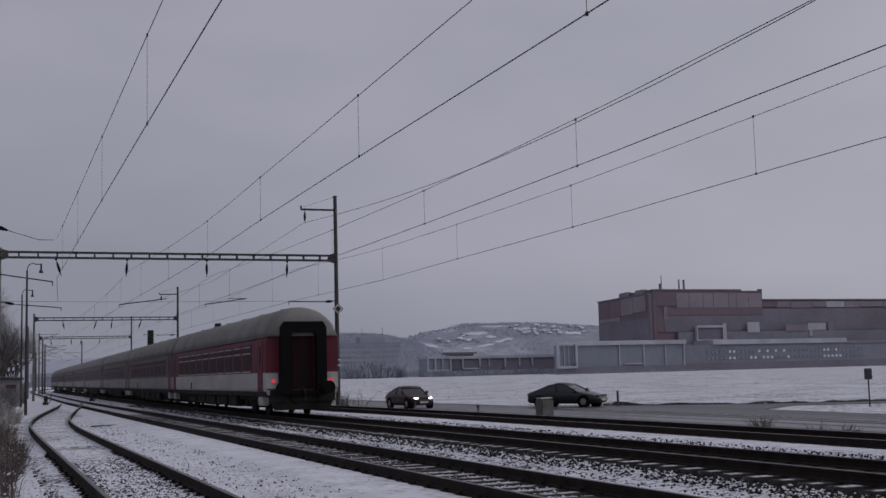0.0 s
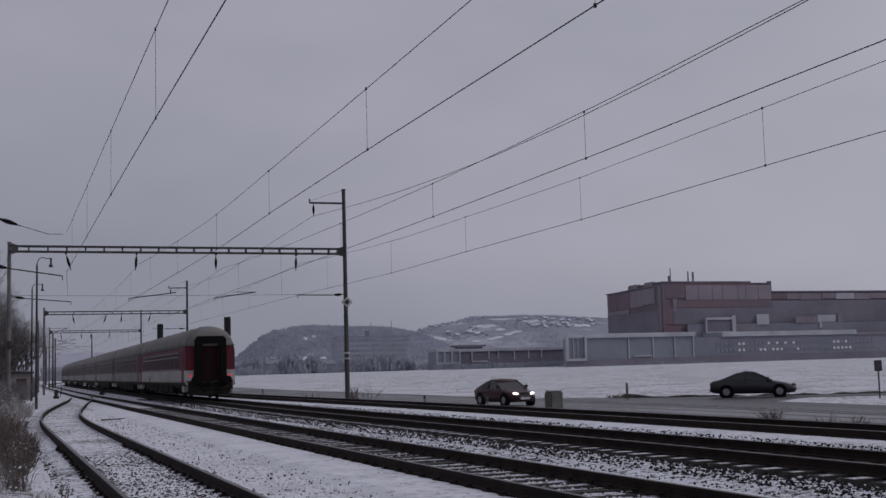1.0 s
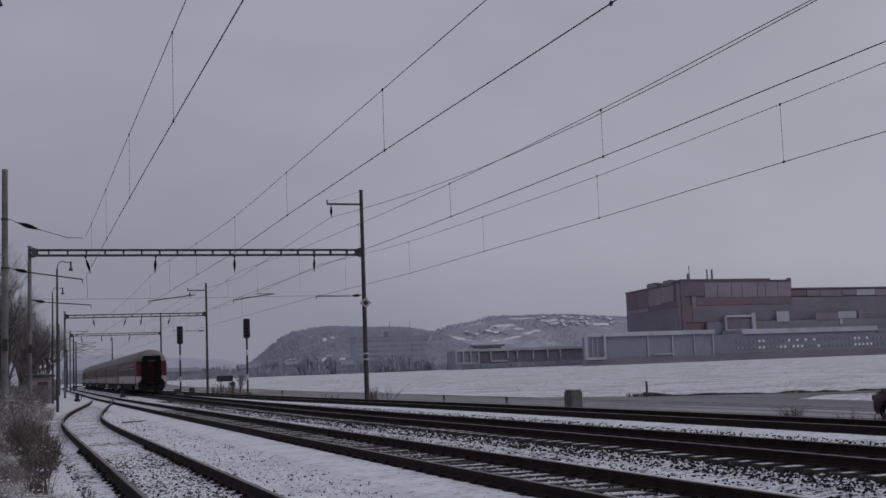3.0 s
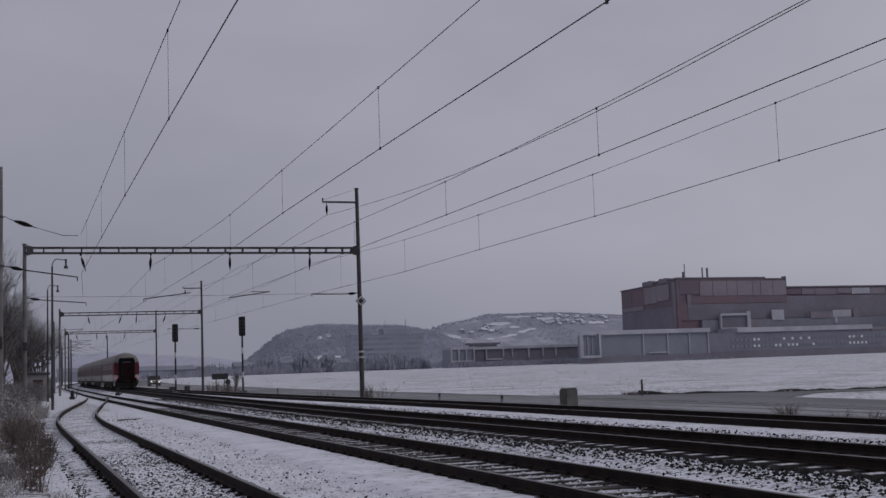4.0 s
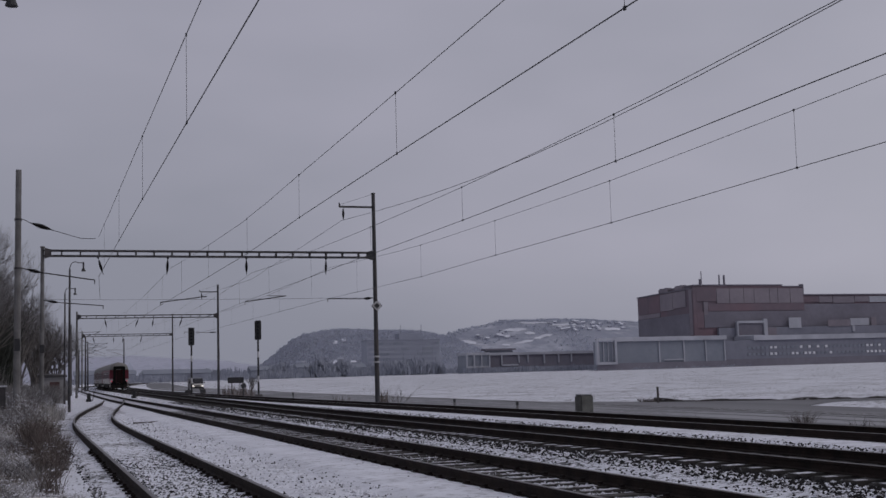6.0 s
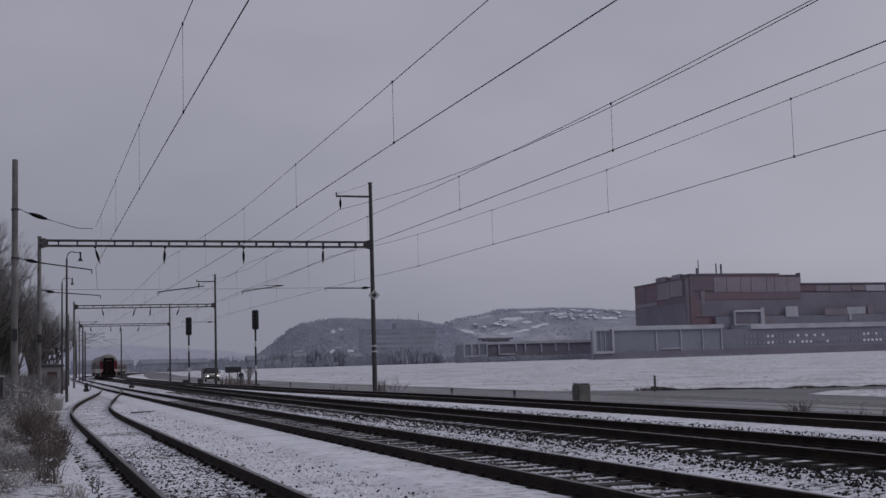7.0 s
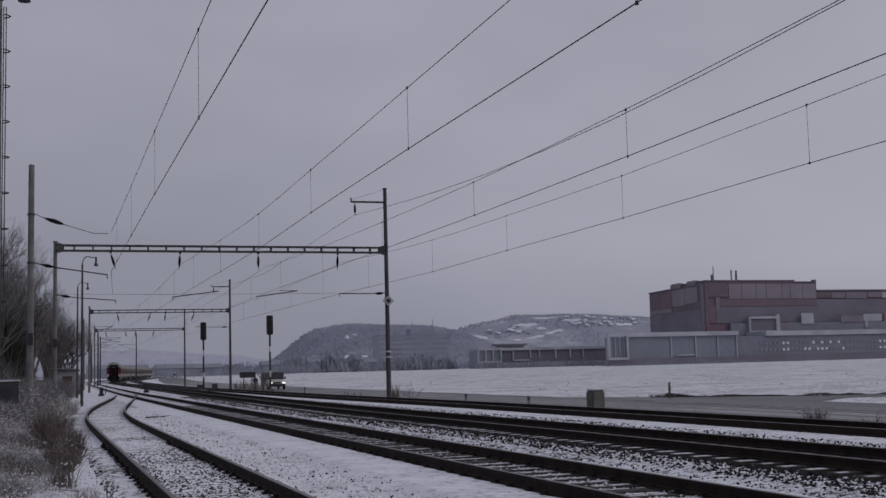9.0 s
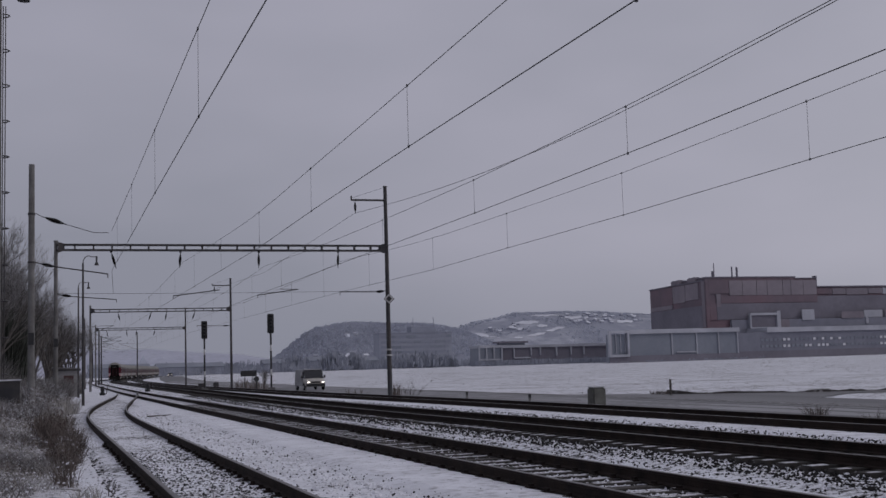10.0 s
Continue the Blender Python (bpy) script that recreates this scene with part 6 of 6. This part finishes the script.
HILL_1 = [(80, 1.5), (83.6, 4.3), (87.2, 6.7), (91.6, 10.2), (96, 13.7), (101, 15.9), (106, 16.9), (112, 17.7), (118, 17.6), (129, 16.9), (145, 16.2), (153, 15.0), (159, 11.5), (165, 6.0), (172, 2.0), (180, 0.5)]
HILL_2 = [(140, 10), (158.7, 14.9), (166.8, 17.1), (173.3, 18.1), (181, 20.1), (195, 20.3), (209, 20.5), (226, 19.7), (239, 18.5), (245, 17.2), (270, 15), (300, 12)]
HILL_3 = [(-160, 7.5), (-60, 9.0), (10, 9.8), (28, 9.4), (46, 9.0), (60, 7.6), (74, 6.2), (85, 4.3), (110, 3.0), (160, 2)]
K1, K2, K3 = 1300 / 450, 1740 / 450, 2600 / 450


def hill_height(profile, k, rough, x, v):
    """Height of a hill at x and at the share v of its depth; the crest follows the profile."""
    rise = math.sin(min(1.0, v * 1.25) * math.pi / 2) ** 0.8 if v < 0.8 else 1.0 - (v - 0.8) * 2.2
    z = ridge(profile, x / k) * k * rise
    z += rough * noise.noise((x * 0.02, v * 6, 1.7)) * rise + rough * 0.5 * noise.noise((x * 0.11, v * 21, 4.2)) * min(1, rise * 2)
    return z - 1.0


def make_hill(name, y, depth, profile, k, label, rough, mat):
    """A hill as a height sheet."""
    bm = bmesh.new()
    x0, x1 = profile[0][0] * k, profile[-1][0] * k
    nx, ny = 150, 26
    grid = [[bm.verts.new((x0 + (x1 - x0) * i / nx, y + depth * j / ny, hill_height(profile, k, rough, x0 + (x1 - x0) * i / nx, j / ny))) for i in range(nx + 1)] for j in range(ny + 1)]
    for a, b in zip(grid, grid[1:]):
        for i in range(nx):
            bm.faces.new((a[i], a[i + 1], b[i + 1], b[i]))
    return tagged(part(name, bm, M[mat]), label, "hill", kind="structure")


# no mist in the air: each hill's base colour carries its haze
make_hill("backdrop_hill_1", 1100, 260, HILL_1, K1, "low wooded hill with a steep end, haze painted into its colour", 1.2, "hill")
make_hill("backdrop_hill_2", 1430, 400, HILL_2, K2, "settled hill with snowy clearings, haze painted into its colour", 2.0, "settled")
make_hill("backdrop_hill_3", 2300, 500, HILL_3, K3, "far ridge made faint by haze in its colour", 3.0, "faint")


def snow_clearing(profile, k, rough, y0, depth, xa, va, xb, vb, hv, seed):
    """An open snow slope between the woods, with a ragged edge."""
    bm = bmesh.new()
    grid = []
    for j in range(5):
        row = []
        for i in range(15):
            u, q = i / 14, j / 4 - 0.5
            taper = min(1.0, 3.5 * u + 0.25, 3.5 * (1 - u) + 0.2)
            x = xa + (xb - xa) * u + 2.0 * noise.noise((u * 5, q * 4, seed))
            v = va + (vb - va) * u + 2 * hv * q * taper * (1 + 0.5 * noise.noise((u * 6, q, seed + 4.5)))
            row.append(bm.verts.new((x, y0 + depth * v, hill_height(profile, k, rough, x, v) + 0.5)))
        grid.append(row)
    for a, b in zip(grid, grid[1:]):
        for i in range(14):
            bm.faces.new((a[i], a[i + 1], b[i + 1], b[i]))
    return tagged(part("snow_clearing", bm, M["hill_snow"]), "open snow-covered clearing between hillside woods", "clearing", kind="structure")


CLEARINGS = ((578, 0.47, 606, 0.40, 0.060), (666, 0.48, 690, 0.43, 0.038), (699, 0.545, 748, 0.543, 0.018), (643, 0.261, 675, 0.277, 0.013),
             (678, 0.286, 709, 0.304, 0.013), (678, 0.369, 690, 0.35, 0.016), (648, 0.387, 663, 0.358, 0.012), (625, 0.263, 636, 0.259, 0.015),
             (599, 0.375, 611, 0.311, 0.015), (735, 0.474, 782, 0.493, 0.017), (805, 0.365, 836, 0.389, 0.021))
for i, (xa, va, xb, vb, hv) in enumerate(CLEARINGS):
    snow_clearing(HILL_2, K2, 2.0, 1430, 400, xa, va, xb, vb, hv, i * 3.1)
for i, (xa, va, xb, vb, hv) in enumerate(((299, 0.375, 305, 0.38, 0.03), (309, 0.38, 314, 0.385, 0.02))):
    snow_clearing(HILL_1, K1, 1.2, 1100, 260, xa, va, xb, vb, hv, 50 + i)


def make_village():
    rng = random.Random(21)

    def house(x, y, z, w, h):
        t = thing("village_house", pose(x, y, z, 0, 0, rng.uniform(-30, 30)), "tiny far house with a snow-covered roof", "house", "hill village")
        part("wall", boxed(-w / 2, w / 2, 0, 6, -2.5, h), M["faint"], t)
        bm = bmesh.new()
        loft(bm, [[(-w / 2 - 0.3, -0.4, h), (w / 2 + 0.3, -0.4, h), (w / 2 + 0.3, 6.4, h), (-w / 2 - 0.3, 6.4, h)], [(-w / 2 - 0.3, 2.8, h + 1.7), (w / 2 + 0.3, 2.8, h + 1.7), (w / 2 + 0.3, 3.2, h + 1.7), (-w / 2 - 0.3, 3.2, h + 1.7)]])
        part("roof", bm, M["hill_snow"] if rng.random() < 0.6 else M["settled"], t)
        for q in (-0.25, 0.2):
            part("window", boxed(w * q - 0.6, w * q + 0.6, -0.12, -0.02, h * 0.3, h * 0.7), M["office_band"], t)

    # rows of houses over the shoulder of the hill, then some at its foot
    for x0, x1, v0, v1, n in ((615, 660, 0.38, 0.47, 9), (735, 805, 0.34, 0.52, 24), (790, 870, 0.38, 0.5, 12), (640, 700, 0.30, 0.42, 5)):
        for _ in range(n):
            x, v = rng.uniform(x0, x1), rng.uniform(v0, v1)
            house(x, 1430 + 400 * v, hill_height(HILL_2, K2, 2.0, x, v) + 0.3, rng.uniform(3.5, 6.5), rng.uniform(1.8, 2.8))
    for x, v in ((281, 0.09), (285, 0.10), (290, 0.12), (297, 0.075), (301, 0.08), (253, 0.2), (259, 0.22)):
        house(x, 1100 + 260 * v, hill_height(HILL_1, K1, 1.2, x, v) + 0.2, rng.uniform(4.5, 6), 2.3)


make_village()


def woods(name, label, spots, seed, mat):
    """Far leafless woods: many small ragged clumps of crossing twigs."""
    rng = np.random.default_rng(seed)
    verts, faces = [], []
    for x0, x1, y0, y1, zf, count, size in spots:
        for _ in range(count):
            x, y = rng.uniform(x0, x1), rng.uniform(y0, y1)
            z = zf(x, y)
            h = size * rng.uniform(0.6, 1.4)
            for _ in range(15):
                a = rng.uniform(0, math.tau)
                r = h * 0.32 * rng.random() ** 0.5
                px, py = x + r * math.cos(a), y + r * math.sin(a)
                top = z + h * rng.uniform(0.55, 1.0) * (1 - 0.45 * (r / (h * 0.32)) ** 2)
                w = h * rng.uniform(0.025, 0.065)
                b = rng.uniform(0, math.tau)
                k = len(verts)
                c, s = w * math.cos(b), w * math.sin(b)
                verts += [(px - c, py - s, z + h * rng.uniform(0, 0.3)), (px + c, py + s, z + h * rng.uniform(0, 0.3)), (px + c * 0.6 + rng.normal(0, w), py, top), (px - c * 0.5, py + s, top * 0.96 + z * 0.04)]
                faces.append((k, k + 1, k + 2, k + 3))
    me = bpy.data.meshes.new(name)
    me.from_pydata(verts, [], faces)
    me.materials.append(mat)
    return tagged(new(name, me), label, "woods", kind="stuff")


# tree colour lifted towards blue-grey to suggest haze
woods("field_edge_trees", "leafless trees along the far edge of the field, haze-greyed in colour", [
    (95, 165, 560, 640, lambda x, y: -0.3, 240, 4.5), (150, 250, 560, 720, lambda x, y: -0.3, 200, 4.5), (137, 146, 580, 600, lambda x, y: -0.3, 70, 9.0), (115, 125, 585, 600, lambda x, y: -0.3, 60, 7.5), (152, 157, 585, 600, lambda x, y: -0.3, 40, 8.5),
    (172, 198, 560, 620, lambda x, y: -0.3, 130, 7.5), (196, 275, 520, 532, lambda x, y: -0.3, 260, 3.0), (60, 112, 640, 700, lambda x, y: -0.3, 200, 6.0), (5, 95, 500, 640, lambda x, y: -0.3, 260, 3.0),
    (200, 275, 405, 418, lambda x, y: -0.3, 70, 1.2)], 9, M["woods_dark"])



def hill_woods(name, label, profile, k, rough, y0, depth, glades, count, size, seed, mat):
    """Leafless woods over a hill's near slope; open glades stay bare."""
    rng = random.Random(seed)

    def height(x, y):
        return hill_height(profile, k, rough, x, (y - y0) / depth) - 0.6

    spots = []
    while len(spots) < count:
        x, v = rng.uniform(profile[0][0] + 2, profile[-1][0] - 2) * k, rng.uniform(0.05, 0.8)
        y = y0 + depth * v
        if noise.noise((x * 0.010, v * 5, seed)) < glades:
            continue
        if k == K2 and any(xa - 3 < x < xb + 3 and -hv - 0.05 < v - va - (vb - va) * (x - xa) / (xb - xa) < hv + 0.01 for xa, va, xb, vb, hv in CLEARINGS):
            continue
        spots.append((x - 0.5, x + 0.5, y - 0.5, y + 0.5, height, 1, size))
    return woods(name, label, spots, seed, mat)


# woods lightened to blue-grey, standing in for haze
hill_woods("hill_woods", "leafless woods covering a low hill, haze-paled in colour", HILL_1, K1, 1.2, 1100, 260, -0.5, 6500, 3.4, 31, M["woods"])
hill_woods("village_woods", "leafless woods among snowy clearings, haze-paled in colour", HILL_2, K2, 2.0, 1430, 400, -0.16, 5200, 3.4, 32, M["woods"])


def motions():
    for k, coach in enumerate(TRAIN):
        walk(coach, train_rows(k))
    walk(RED_CAR, lane_rows(66.9, 12.3, 7.0, 0.45))
    walk(BLACK_CAR, black_rows())
    walk(VAN, lane_rows(297.0, 18.8))
    walk(FAR_CAR, lane_rows(685.0, 22.0))
    walk(FARTHER_CAR, lane_rows(925.0, 30.0))


motions()
